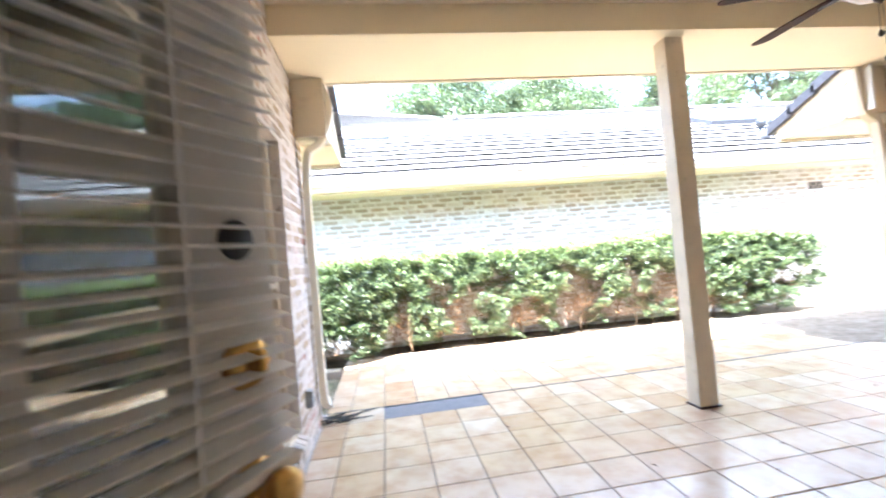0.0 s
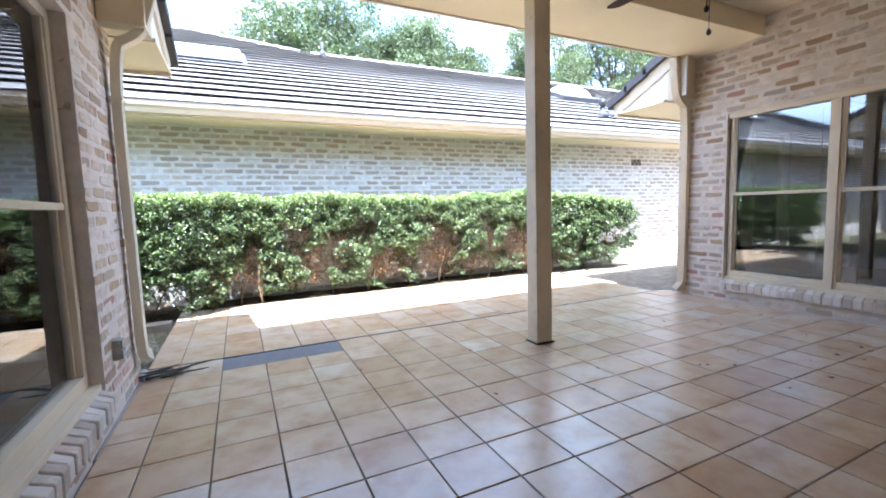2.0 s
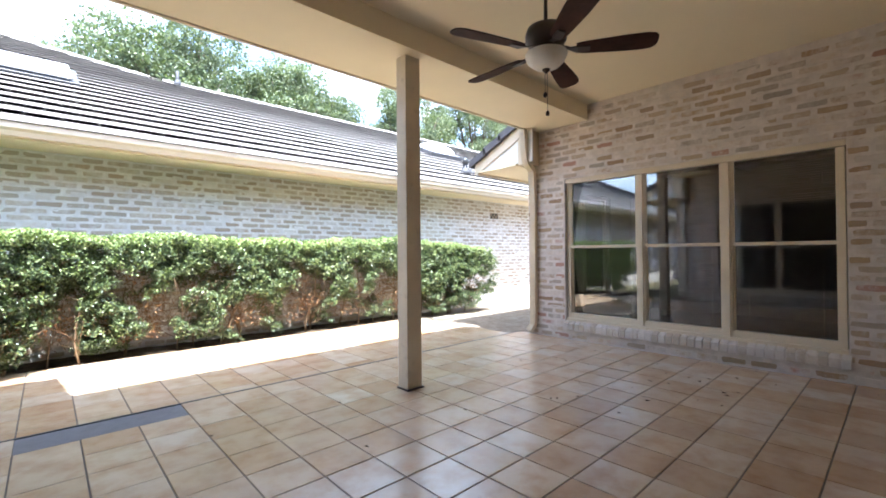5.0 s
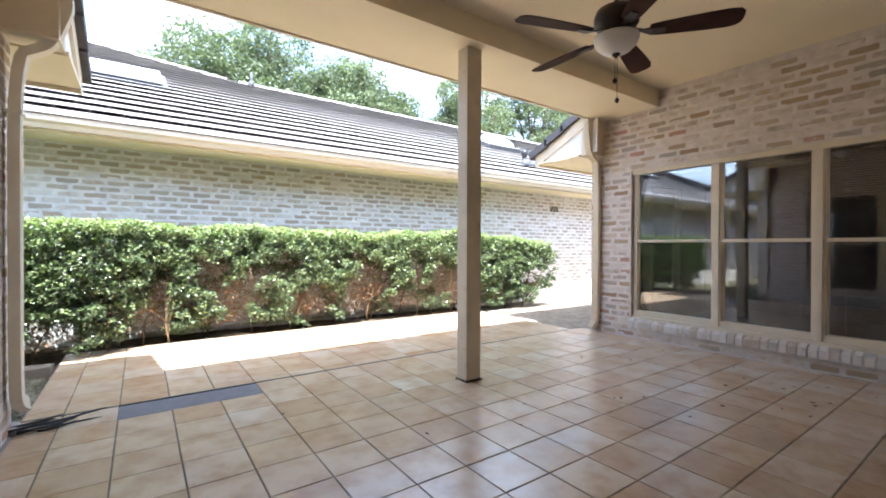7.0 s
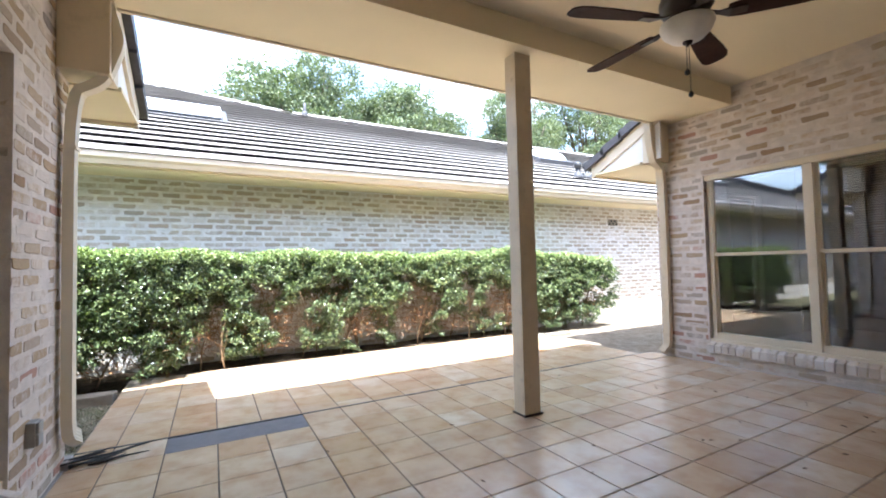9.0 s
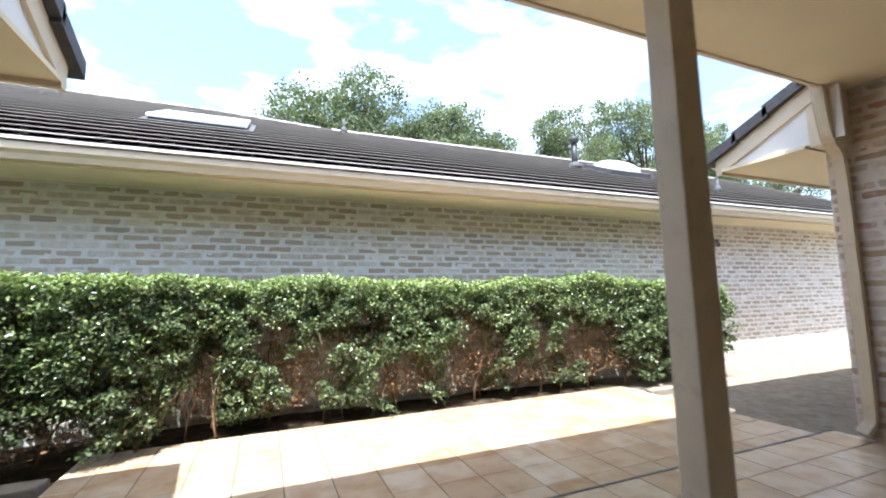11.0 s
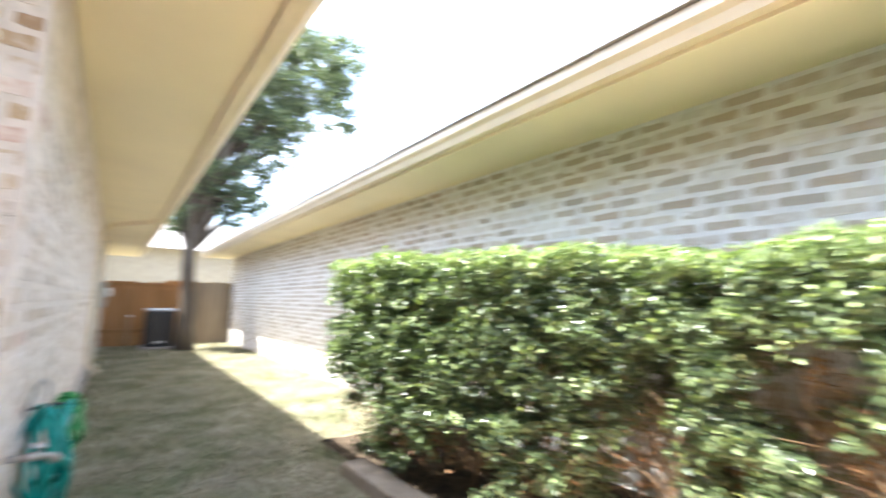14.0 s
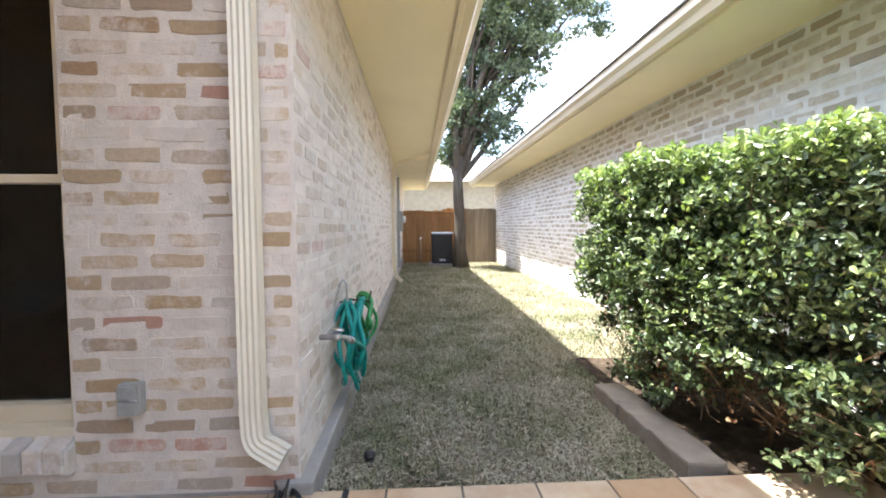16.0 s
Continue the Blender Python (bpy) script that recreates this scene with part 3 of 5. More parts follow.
for x0, x1, run in ((HIP_X0, 17.3, RUN), (-13.4, HIP_X0, RUN_W)):
    zt = RZ + run * SLOPE
    part("roof_slab", prism([(RY + 0.07, RZ - 0.005), (RY + run, zt - 0.03), (RY + run + 2.4, RZ - 0.03), (RY + run + 2.4, RZ - 0.12), (RY + run, zt - 0.14), (RY + 0.07, RZ - 0.02)], "x", x0, x1), M_ROOF, nb_roof)
bm = bmesh.new()
hv = [bm.verts.new((x, RY + r, RZ + r * SLOPE - d)) for d in (0.01, 0.12) for x, r in ((HIP_X0, RUN), (HIP_X1, RUN), (HIP_X0, RUN_W))]
for q in ((0, 1, 2), (5, 4, 3), (0, 3, 4, 1), (1, 4, 5, 2), (2, 5, 3, 0)):
    bm.faces.new([hv[i] for i in q])
part("hip_slab", bm, M_ROOF, nb_roof)
COURSE_RUN = 0.395
N_LOW = round(RUN / COURSE_RUN)
N_COURSE = round(RUN_W / COURSE_RUN)
for i in range(N_COURSE):
    bm = bmesh.new()
    r0, r1 = i * COURSE_RUN, (i + 1.12) * COURSE_RUN
    x = -13.4
    x_end = 17.2 if i < N_LOW else roof_end(RY + r0)
    rr = random.Random(40 + i)
    off = (i % 2) * 0.165
    thick = 0.041 if i else 0.024
    while x < x_end:
        w = 0.33 if x > -13.3 else 0.33 - off
        dz = rr.uniform(-0.002, 0.002)
        ys, zs = (RY + r0, RY + r1), (RZ + SLOPE * r0 + dz, RZ + SLOPE * r1 + dz)
        g = 0.15 if i else 0.03
        row = [(ys[1], zs[1] - 0.014), (ys[0], zs[0] + thick), (ys[0], zs[0] + thick - 0.006), (ys[0] + g, zs[0] + 0.004 + SLOPE * g)]
        a = [bm.verts.new((x + 0.002, yy, zz)) for yy, zz in row]
        b = [bm.verts.new((x + w - 0.002, yy, zz)) for yy, zz in row]
        for m in range(3):
            bm.faces.new((a[m], a[m + 1], b[m + 1], b[m]))
        bm.faces.new(a)
        bm.faces.new(b[::-1])
        x += w
    part("tile_course", bm, M_ROOF, nb_roof)


def cap_line(p, q):
    """Overlapping ridge caps from p to q."""
    p, q = Vector(p), Vector(q)
    d = (q - p).normalized()
    side = d.cross(Vector((0, 0, 1))).normalized()
    up = side.cross(d)
    bm = bmesh.new()
    n = int((q - p).length / 0.405)
    for k in range(n):
        ends = []
        for a, lift in ((0.0, 0.018), (0.44, 0.0)):
            o = p + d * (0.405 * k + a) + up * lift
            ends.append([bm.verts.new(o + side * sx + up * sz) for sx, sz in ((-0.13, -0.045), (-0.05, 0.035), (0.05, 0.035), (0.13, -0.045))])
        for m in range(3):
            bm.faces.new((ends[0][m], ends[1][m], ends[1][m + 1], ends[0][m + 1]))
        bm.faces.new(ends[0])
    return bm


part("ridge_caps", cap_line((HIP_X1, RY + RUN, RZ + RISE), (17.2, RY + RUN, RZ + RISE)), M_ROOF, nb_roof)
part("ridge_caps", cap_line((-13.4, RY + RUN_W, RZ + RUN_W * SLOPE), (HIP_X0, RY + RUN_W, RZ + RUN_W * SLOPE)), M_ROOF, nb_roof)
part("hip_caps", cap_line((HIP_X0, RY + RUN_W, RZ + RUN_W * SLOPE), (HIP_X1, RY + RUN, RZ + RISE)), M_ROOF, nb_roof)


def on_roof(x, y):
    return Vector((x, y, RZ + RISE * (y - RY) / RUN + 0.03))


ROOF_TILT = math.degrees(math.atan2(RISE, RUN))


def flat_skylight(x0, x1, y0, y1):
    t = thing("skylight", on_roof((x0 + x1) / 2, (y0 + y1) / 2), "low white skylight on the tiled roof", "skylight", "skylights")
    m = Matrix.Translation(t.location) @ pose(0, 0, 0, ROOF_TILT)
    w, d = (x1 - x0) / 2, (y1 - y0) / 2 / math.cos(radians(ROOF_TILT))
    k = boxes((-w, w, -d, d, -0.02, 0.04), bevel=0.008)
    bmesh.ops.transform(k, matrix=m, verts=k.verts[:])
    part("kerb_frame", k, M_LEAD, t)
    k = boxes((-w - 0.02, w + 0.02, -d - 0.02, d + 0.02, 0.04, 0.10), bevel=0.02)
    bmesh.ops.transform(k, matrix=m, verts=k.verts[:])
    part("cover", k, M_SKYL, t)
    k = boxes((-w - 0.12, w + 0.12, -d - 0.12, d + 0.12, -0.02, 0.006))
    bmesh.ops.transform(k, matrix=m, verts=k.verts[:])
    part("flashing", k, M_LEAD, t)


flat_skylight(-0.96, 0.44, 5.35, 6.7)


def dome_skylight(x, y, rx, ry, h, label, material):
    t = thing("skylight", on_roof(x, y), label, "skylight", "skylights")
    m = Matrix.Translation(t.location) @ pose(0, 0, 0, ROOF_TILT)
    k = boxes((-rx, rx, -ry, ry, -0.02, 0.10), bevel=0.01)
    bmesh.ops.transform(k, matrix=m, verts=k.verts[:])
    part("kerb_frame", k, M_LEAD, t)
    k = lathe([(1.0, 0.0), (0.97, 0.12), (0.88, 0.42), (0.66, 0.75), (0.35, 0.94), (0.0, 1.0)], (0, 0, 0), 24)
    bmesh.ops.transform(k, matrix=m @ Matrix.Translation((0, 0, 0.10)) @ Matrix.Diagonal((rx, ry, h, 1)), verts=k.verts[:])
    part("dome", k, material, t)


dome_skylight(-4.7, 5.3, 1.0, 0.6, 0.30, "white acrylic dome skylight on the roof", M_SKYL)
dome_skylight(8.75, 5.55, 0.62, 0.5, 0.2, "pale grey dome skylight on the roof", painted("grey_acrylic", (0.55, 0.58, 0.62), 0.25, 0.04, 3.0))


def vent_pipe(x, y, r, h, cap, material, label):
    b = on_roof(x, y)
    t = thing("vent_pipe", b, label, "vent pipe", "roof vent pipes")
    part("pipe", lathe([(r, -0.1), (r, h)], b, 14), material, t)
    part("flashing", lathe([(r * 2.4, -0.05), (r * 2.2, 0.03), (r * 1.15, 0.12)], b, 14), M_LEAD, t)
    if cap:
        part("cap", lathe([(r * 0.9, h - 0.02), (r * 1.7, h + 0.03), (r * 1.7, h + 0.10), (r * 0.5, h + 0.16)], b, 14), material, t)


vent_pipe(7.75, 5.85, 0.075, 0.62, True, M_BLACK, "black flue pipe with a cap")
vent_pipe(7.72, 3.35, 0.055, 0.22, True, M_BLACK, "short capped dark vent pipe")
vent_pipe(8.05, 3.40, 0.055, 0.22, True, M_BLACK, "short capped dark vent pipe")
vent_pipe(2.60, 8.55, 0.04, 0.34, False, M_LEAD, "thin grey vent pipe")
vent_pipe(10.3, 4.10, 0.035, 0.25, False, M_LEAD, "thin grey vent pipe")

# ---------------------------------------------------------------- post
post = thing("patio_post", (2.53, -0.98, 0), "square cream-painted wooden patio post", "post")
part("shaft", boxes((2.450, 2.612, -1.043, -0.908, 0.012, Z_DROP - 0.001), bevel=0.006), M_POST, post)
# thin dark plate, slightly wider than the shaft
part("base_shim", boxes((2.440, 2.628, -1.055, -0.895, 0.0, 0.014), bevel=0.003), M_DARKSTEEL, post, "thin dark plate round the foot of the post")


# ---------------------------------------------------------------- windows
def blind(parent, x, y0, y1, z0, z1, pitch, tilt, material):
    bm = boxes((x - 0.012, x + 0.012, y0, y1, z1 - 0.03, z1), bevel=0.003)
    part("head_rail", bm, material, parent)
    me = bpy.data.meshes.new("slat")
    k = bmesh.new()
    sec = [(-0.012, 0.0), (-0.004, 0.002), (0.004, 0.002), (0.012, 0.0)]
    rings = [[k.verts.new((px, y, pz)) for px, pz in sec] for y in (-(y1 - y0) / 2, (y1 - y0) / 2)]
    for i in range(3):
        k.faces.new((rings[0][i], rings[0][i + 1], rings[1][i + 1], rings[1][i]))
    bmesh.ops.solidify(k, geom=k.faces[:], thickness=0.0012)
    k.to_mesh(me)
    k.free()
    me.materials.append(material)
    z = z1 - 0.045
    while z > z0 + 0.02:
        s = new("slat", me)
        under(s, parent)
        s.matrix_basis = Matrix.Translation((x, (y0 + y1) / 2, z)) @ pose(0, 0, 0, 0, tilt, 0)
        z -= pitch
    for yc in (y0 + 0.12, y1 - 0.12):
        part("ladder_cord", boxes((x - 0.013, x - 0.0115, yc - 0.004, yc + 0.004, z0, z1)), material, parent)


def sash_window(name, face, sgn, y0, y1, z0, z1, z_rail, depth, with_blind, label, pane=M_GLASS):
    """A double-hung unit; face is the wall plane, sgn the side it looks to, depth its setback."""
    xf = face - sgn * depth

    def bx(a, b, *rest, bevel=0.004):
        p, q = sorted((xf + sgn * a, xf + sgn * b))
        return boxes((p, q, *rest), bevel=bevel)

    w = thing(name, (xf, (y0 + y1) / 2, z0), label, "window", "", "structure")
    f = 0.05
    for nm, ya, yb, za, zb in (("jamb", y0, y0 + f, z0, z1), ("jamb", y1 - f, y1, z0, z1), ("head", y0 + f, y1 - f, z1 - f, z1), ("bottom_rail", y0 + f, y1 - f, z0, z0 + 0.07)):
        part(nm, bx(-0.06, 0.035, ya, yb, za, zb), M_WINDOW, w)
    part("meeting_rail", bx(-0.03, 0.03, y0 + f - 0.006, y1 - f + 0.006, z_rail - 0.018, z_rail + 0.018), M_WINDOW, w)
    for nm, za, zb, off in (("upper_pane", z_rail + 0.018, z1 - f, 0.01), ("lower_pane", z0 + 0.07, z_rail - 0.018, -0.012)):
        for ya, yb in ((y0 + f, y0 + f + 0.018), (y1 - f - 0.018, y1 - f)):
            part("sash_stile", bx(off - 0.012, off + 0.014, ya, yb, za, zb, bevel=0.002), M_WINDOW, w)
        p = part(nm, bx(off - 0.003, off + 0.001, y0 + f + 0.014, y1 - f - 0.014, za - 0.004, zb + 0.004, bevel=0), pane, w)
        p.visible_shadow = False
    if with_blind:
        blind(w, xf - sgn * 0.095, y0 + 0.05, y1 - 0.05, z0 + 0.06, z1 - 0.06, *with_blind)
    return w


sash_window("window_1", XR, -1, -1.80, -0.80, 0.285, 2.195, 1.265, 0.09, (0.0225, 14, M_BLINDBROWN), "cream wooden sash window with a drawn pale blind")
sash_window("window_2", XR, -1, -2.70, -1.80, 0.285, 2.195, 1.265, 0.09, (0.0225, 14, M_BLINDBROWN), "cream wooden sash window with a blind before a dark room")
sash_window("window_3", XR, -1, -3.63, -2.70, 0.285, 2.195, 1.265, 0.09, (0.0225, 14, M_BLINDBROWN), "cream wooden sash window with a blind before a dark room")
sash_window("window_4", XL, 1, -2.17, -1.06, 0.285, 2.25, 1.265, 0.11, (0.0225, -38, M_BLINDTAN), "cream wooden sash window with a lowered blind", M_GLASS_WEST)
sash_window("window_5", XL, 1, -3.28, -2.17, 0.285, 2.25, 1.265, 0.11, (0.0225, -38, M_BLINDTAN), "cream wooden sash window with a lowered blind", M_GLASS_WEST)
solid("window_sub_sill", boxes((XL - 0.13, XL - 0.02, -3.288, -1.052, 0.235, 0.285), bevel=0.004), M_WINDOW, "cream painted timber sub-sill", "window sill")
solid("window_sub_sill_east", boxes((XR + 0.02, XR + 0.13, -3.638, -0.792, 0.235, 0.285), bevel=0.004), M_WINDOW, "cream painted timber sub-sill", "window sill")
for k, y in enumerate((-1.80, -2.70)):
    solid("mullion_post", boxes((XR + 0.035, XR + 0.16, y - 0.03, y + 0.03, 0.285, 2.195), bevel=0.004), M_WINDOW, "cream painted post between two sash windows", "window post")
solid("window_head_trim", boxes((XR + 0.02, XR + 0.16, -3.638, -0.792, 2.14, 2.20), bevel=0.004), M_WINDOW, "cream painted head board above the windows", "trim")


w6 = thing("window_6", (7.16, YC - 0.1, 0.42), "plain window in the end wall of the far room", "window", "", "structure")
for a, b, z0, z1 in ((6.722, 6.772, 0.422, 2.148), (7.548, 7.598, 0.422, 2.148), (6.772, 7.548, 0.422, 0.49), (6.772, 7.548, 2.098, 2.148), (6.772, 7.548, 1.25, 1.285)):
    part("frame", boxes((a, b, YC - 0.14, YC - 0.06, z0, z1), bevel=0.004), M_WINDOW, w6)
p6 = part("pane", boxes((6.77, 7.55, YC - 0.102, YC - 0.098, 0.48, 2.10)), M_GLASS_WEST, w6)
p6.visible_shadow = False

# ---------------------------------------------------------------- downspouts
def spout_section(w, d):
    """A corrugated rectangular tube."""
    pts = []
    for i in range(9):
        pts.append((-w / 2 + w * i / 8, d / 2 - (0.004 if i % 2 else 0.0)))
    for i in range(9):
        pts.append((w / 2 - w * i / 8, -d / 2 + (0.004 if i % 2 else 0.0)))
    return pts


def downspout(name, path, w, d, side, straps, material, label, wall_x=None):
    t = thing(name, path[-1], label, "downspout", "downspouts")
    part("pipe", sweep(path, spout_section(w, d), side), material, t)
    for s in straps:
        part("strap", boxes(s, bevel=0.002), material, t)
    return t


# west wall: from the eave box down to the tiles
xw = XL + 0.045
path_w = rounded([(xw + 0.19, -0.385, 2.93), (xw + 0.26, -0.385, 2.70), (xw + 0.17, -0.385, 2.42), (xw, -0.35, 2.33), (xw, -0.345, 0.38), (xw + 0.005, -0.335, 0.235), (xw + 0.02, -0.225, 0.175)], 5, 0.3)
downspout("downspout", path_w, 0.088, 0.056, (0, 1, 0), [(XL, XL + 0.084, -0.395, -0.295, 1.98, 2.0)], M_DOWN_L, "cream corrugated downspout on the brick wall corner")
xe = XR - 0.045
path_e = rounded([(xe - 0.27, -0.33, 3.0), (xe - 0.27, -0.34, 2.70), (xe - 0.22, -0.34, 2.47), (xe, -0.31, 2.36), (xe, -0.30, 0.30), (xe - 0.005, -0.295, 0.14), (xe - 0.07, -0.26, 0.05)], 5, 0.3)
downspout("downspout", path_e, 0.085, 0.065, (0, 1, 0), [(XR - 0.085, XR, -0.35, -0.25, 1.6, 1.62)], M_PIPE, "cream corrugated downspout by the east wall corner")
path_2 = rounded([(-6.9, 0.60, 2.50), (-6.9, 0.50, 2.38), (-6.9, -0.05, 2.27), (-6.9, YC + 0.045, 2.12), (-6.9, YC + 0.045, 0.18), (-6.9, YC + 0.2, 0.03)], 5, 0.3)
downspout("downspout", path_2, 0.075, 0.06, (1, 0, 0), [(-6.95, -6.85, YC, YC + 0.08, 1.2, 1.22)], M_PIPE, "cream downspout far along the side yard")


# ---------------------------------------------------------------- ceiling fan
FX, FY = 2.68, -2.32
fan = thing("ceiling_fan", (FX, FY, Z_CEIL), "dark bronze five-blade ceiling fan with a frosted bowl lamp", "ceiling fan")
part("canopy", lathe([(0.02, Z_CEIL - 0.07), (0.055, Z_CEIL - 0.055), (0.07, Z_CEIL - 0.01), (0.07, Z_CEIL)], (FX, FY, 0), 24), M_DARKSTEEL, fan)
part("rod", lathe([(0.013, 2.74), (0.013, Z_CEIL - 0.05)], (FX, FY, 0), 12), M_DARKSTEEL, fan)
part("motor", lathe([(0.035, 2.78), (0.06, 2.765), (0.125, 2.74), (0.14, 2.70), (0.14, 2.655), (0.12, 2.625), (0.075, 2.60), (0.07, 2.575)], (FX, FY, 0), 32), M_DARKSTEEL, fan)
part("lamp_bowl", lathe([(0.085, 2.575), (0.14, 2.568), (0.143, 2.555), (0.128, 2.515), (0.09, 2.478), (0.04, 2.46), (0.012, 2.457)], (FX, FY, 0), 32), M_BOWL, fan, "white frosted glass bowl")
part("finial", lathe([(0.028, 2.462), (0.024, 2.448), (0.010, 2.438), (0.004, 2.43)], (FX, FY, 0), 16), M_DARKSTEEL, fan)
for dx, z0 in ((0.012, 2.178), (-0.014, 2.30)):
    part("pull_chain", lathe([(0.0018, z0), (0.0018, 2.45)], (FX + dx, FY, 0), 6), M_DARKSTEEL, fan)
    part("chain_pull", lathe([(0.002, z0 - 0.04), (0.012, z0 - 0.032), (0.014, z0 - 0.018), (0.008, z0 - 0.006), (0.002, z0)], (FX + dx, FY, 0), 12), M_BLACK, fan)
for k in range(5):
    a = -55 + 72 * k
    m = Matrix.Translation((FX, FY, 2.585)) @ pose(0, 0, 0, 0, 0, a)
    bm = bmesh.new()
    top, bot = [], []
    out = [(0.20, 0.045), (0.26, 0.056), (0.36, 0.064), (0.52, 0.075), (0.64, 0.077), (0.685, 0.068), (0.71, 0.045), (0.715, 0.015)]
    ringp = [(x, w) for x, w in out] + [(x, -w) for x, w in out[::-1]]
    for z, store in ((0.004, top), (-0.004, bot)):
        for x, w in ringp:
            store.append(bm.verts.new((x, w, z - 0.21 * w)))
    bm.faces.new(top)
    bm.faces.new(bot[::-1])
    for i in range(len(top)):
        j = (i + 1) % len(top)
        bm.faces.new((bot[i], bot[j], top[j], top[i]))
    bmesh.ops.recalc_face_normals(bm, faces=bm.faces[:])
    bmesh.ops.transform(bm, matrix=m, verts=bm.verts[:])
    bl = part("blade", bm, M_BLADE, fan)
    bm = sweep([(0.10, 0, 0.02), (0.16, 0, 0.0), (0.21, 0.0, -0.010), (0.29, 0.0, -0.010)], [(-0.022, -0.004), (0.022, -0.004), (0.022, 0.004), (-0.022, 0.004)], (0, 1, -0.2), [0.8, 0.7, 1.5, 1.1])
    bmesh.ops.transform(bm, matrix=m, verts=bm.verts[:])
    part("blade_iron", bm, M_DARKSTEEL, bl)

# ---------------------------------------------------------------- door
HX, HY, EX, EY = -0.495, -4.20, -0.052, -3.505
ux, uy = EX - HX, EY - HY
DW = math.hypot(ux, uy)
ux, uy = ux / DW, uy / DW
DM = Matrix(((ux, uy, 0, HX), (uy, -ux, 0, HY), (0, 0, 1, 0), (0, 0, 0, 1)))   # along the leaf, towards the room, up


def in_door(bm):
    bmesh.ops.transform(bm, matrix=DM, verts=bm.verts[:])
    bmesh.ops.recalc_face_normals(bm, faces=bm.faces[:])
    return bm


door = thing("door_1", (HX, HY, 0.0), "open cream glazed door with an inside blind and brass locks", "door", "", "structure")
for nm, b in (("hinge_stile", (0, 0.11, -0.022, 0.022, 0.02, 2.06)), ("lock_stile", (DW - 0.10, DW, -0.022, 0.022, 0.02, 2.06)), ("top_rail", (0.11, DW - 0.10, -0.022, 0.022, 1.94, 2.06)), ("bottom_rail", (0.11, DW - 0.10, -0.022, 0.022, 0.02, 0.26))):
    part(nm, in_door(boxes(b, bevel=0.003)), M_DOOR, door)
part("glazing_bead", in_door(boxes((0.11, 0.125, -0.03, 0.03, 0.26, 1.94), (DW - 0.115, DW - 0.10, -0.03, 0.03, 0.26, 1.94), bevel=0.003)), M_DOOR, door)
gp = part("glass", in_door(boxes((0.12, DW - 0.11, -0.004, 0.004, 0.25, 1.95))), M_GLASS_DOOR, door)
gp.visible_shadow = False
for c in (0.335, 0.555):
    part("muntin", in_door(boxes((c - 0.02, c + 0.02, -0.026, 0.026, 0.26, 1.94), bevel=0.004)), M_DOOR, door)
for z in (0.44, 0.96, 1.485):
    for a, b in ((0.126, 0.314), (0.356, 0.534), (0.576, DW - 0.116)):
        part("muntin", in_door(boxes((a, b, -0.025, 0.025, z - 0.022, z + 0.022), bevel=0.004)), M_DOOR, door)
# a blind drawn up to the height of the knob
me = bpy.data.meshes.new("slat")
k = boxes((0.06, DW - 0.004, -0.0125, 0.0125, -0.0008, 0.0008))
bmesh.ops.transform(k, matrix=pose(0, 0, 0, -14), verts=k.verts[:])
k = in_door(k)
k.to_mesh(me)
k.free()
me.materials.append(M_GREYBLIND)
for i in range(36):
    z = 1.155 + 0.0215 * i
    off = 0.045 - 0.004 * i / 35
    s = under(new("slat", me), door)
    s.matrix_basis = Matrix.Translation((uy * off, -ux * off, z))
part("bottom_rail_of_blind", in_door(boxes((0.06, DW - 0.004, 0.032, 0.058, 1.118, 1.134), bevel=0.004)), M_GREYBLIND, door)
part("head_rail", in_door(boxes((0.05, DW - 0.01, 0.03, 0.075, 1.92, 1.96), bevel=0.003)), M_GREYBLIND, door)
for c in (0.16, DW - 0.14):
    part("ladder_cord", in_door(boxes((c, c + 0.003, 0.057, 0.059, 1.12, 1.93))), M_GREYBLIND, door)
side = (uy, -ux, 0)


def on_leaf(along, off, z):
    return DM @ Vector((along, off, z))


part("lock_bore", lathe([(0.025, 0.0), (0.023, 0.003)], on_leaf(DW - 0.05, 0.0225, 1.40), 20, side), M_BLACK, door, "open dark lock bore")
p = part("deadbolt_rose", lathe([(0.033, 0), (0.033, 0.005), (0.026, 0.012), (0.010, 0.013)], on_leaf(DW - 0.05, 0.0225, 1.252), 24, side), M_BRASS, door, "round brass thumb-turn plate")
part("thumb_turn", in_door(boxes((DW - 0.055, DW - 0.045, 0.034, 0.055, 1.242, 1.268), bevel=0.003)), M_BRASS, p)
for sg in (1, -1):
    sd = tuple(v * sg for v in side)
    part("door_knob", lathe([(0.033, 0), (0.033, 0.005), (0.014, 0.012), (0.012, 0.03), (0.020, 0.034), (0.0265, 0.044), (0.0255, 0.054), (0.016, 0.060), (0, 0.061)], on_leaf(DW - 0.05, 0.0225 * sg, 1.105), 24, sd), M_BRASS, door, "round brass knob")
solid("door_frame", boxes((-0.555, -0.515, YS - 0.2, YS + 0.012, 0, 2.14), (0.415, 0.455, YS - 0.2, YS + 0.012, 0, 2.14), (-0.515, 0.415, YS - 0.2, YS + 0.012, 2.10, 2.14), bevel=0.004), M_WINDOW, "cream painted door frame", "door frame")

# ---------------------------------------------------------------- hedge
rng = np.random.default_rng(11)


X0, X1 = -2.15, 7.2


def hedge_front(x):
    bulge = np.interp(x, [-2.2, -1.5, -0.9, -0.3, 0.25, 5.0, 5.6], [1.45, 1.45, 1.51, 1.68, 2.03, 2.10, 1.90])
    return bulge + 0.05 * np.sin(x * 2.3)


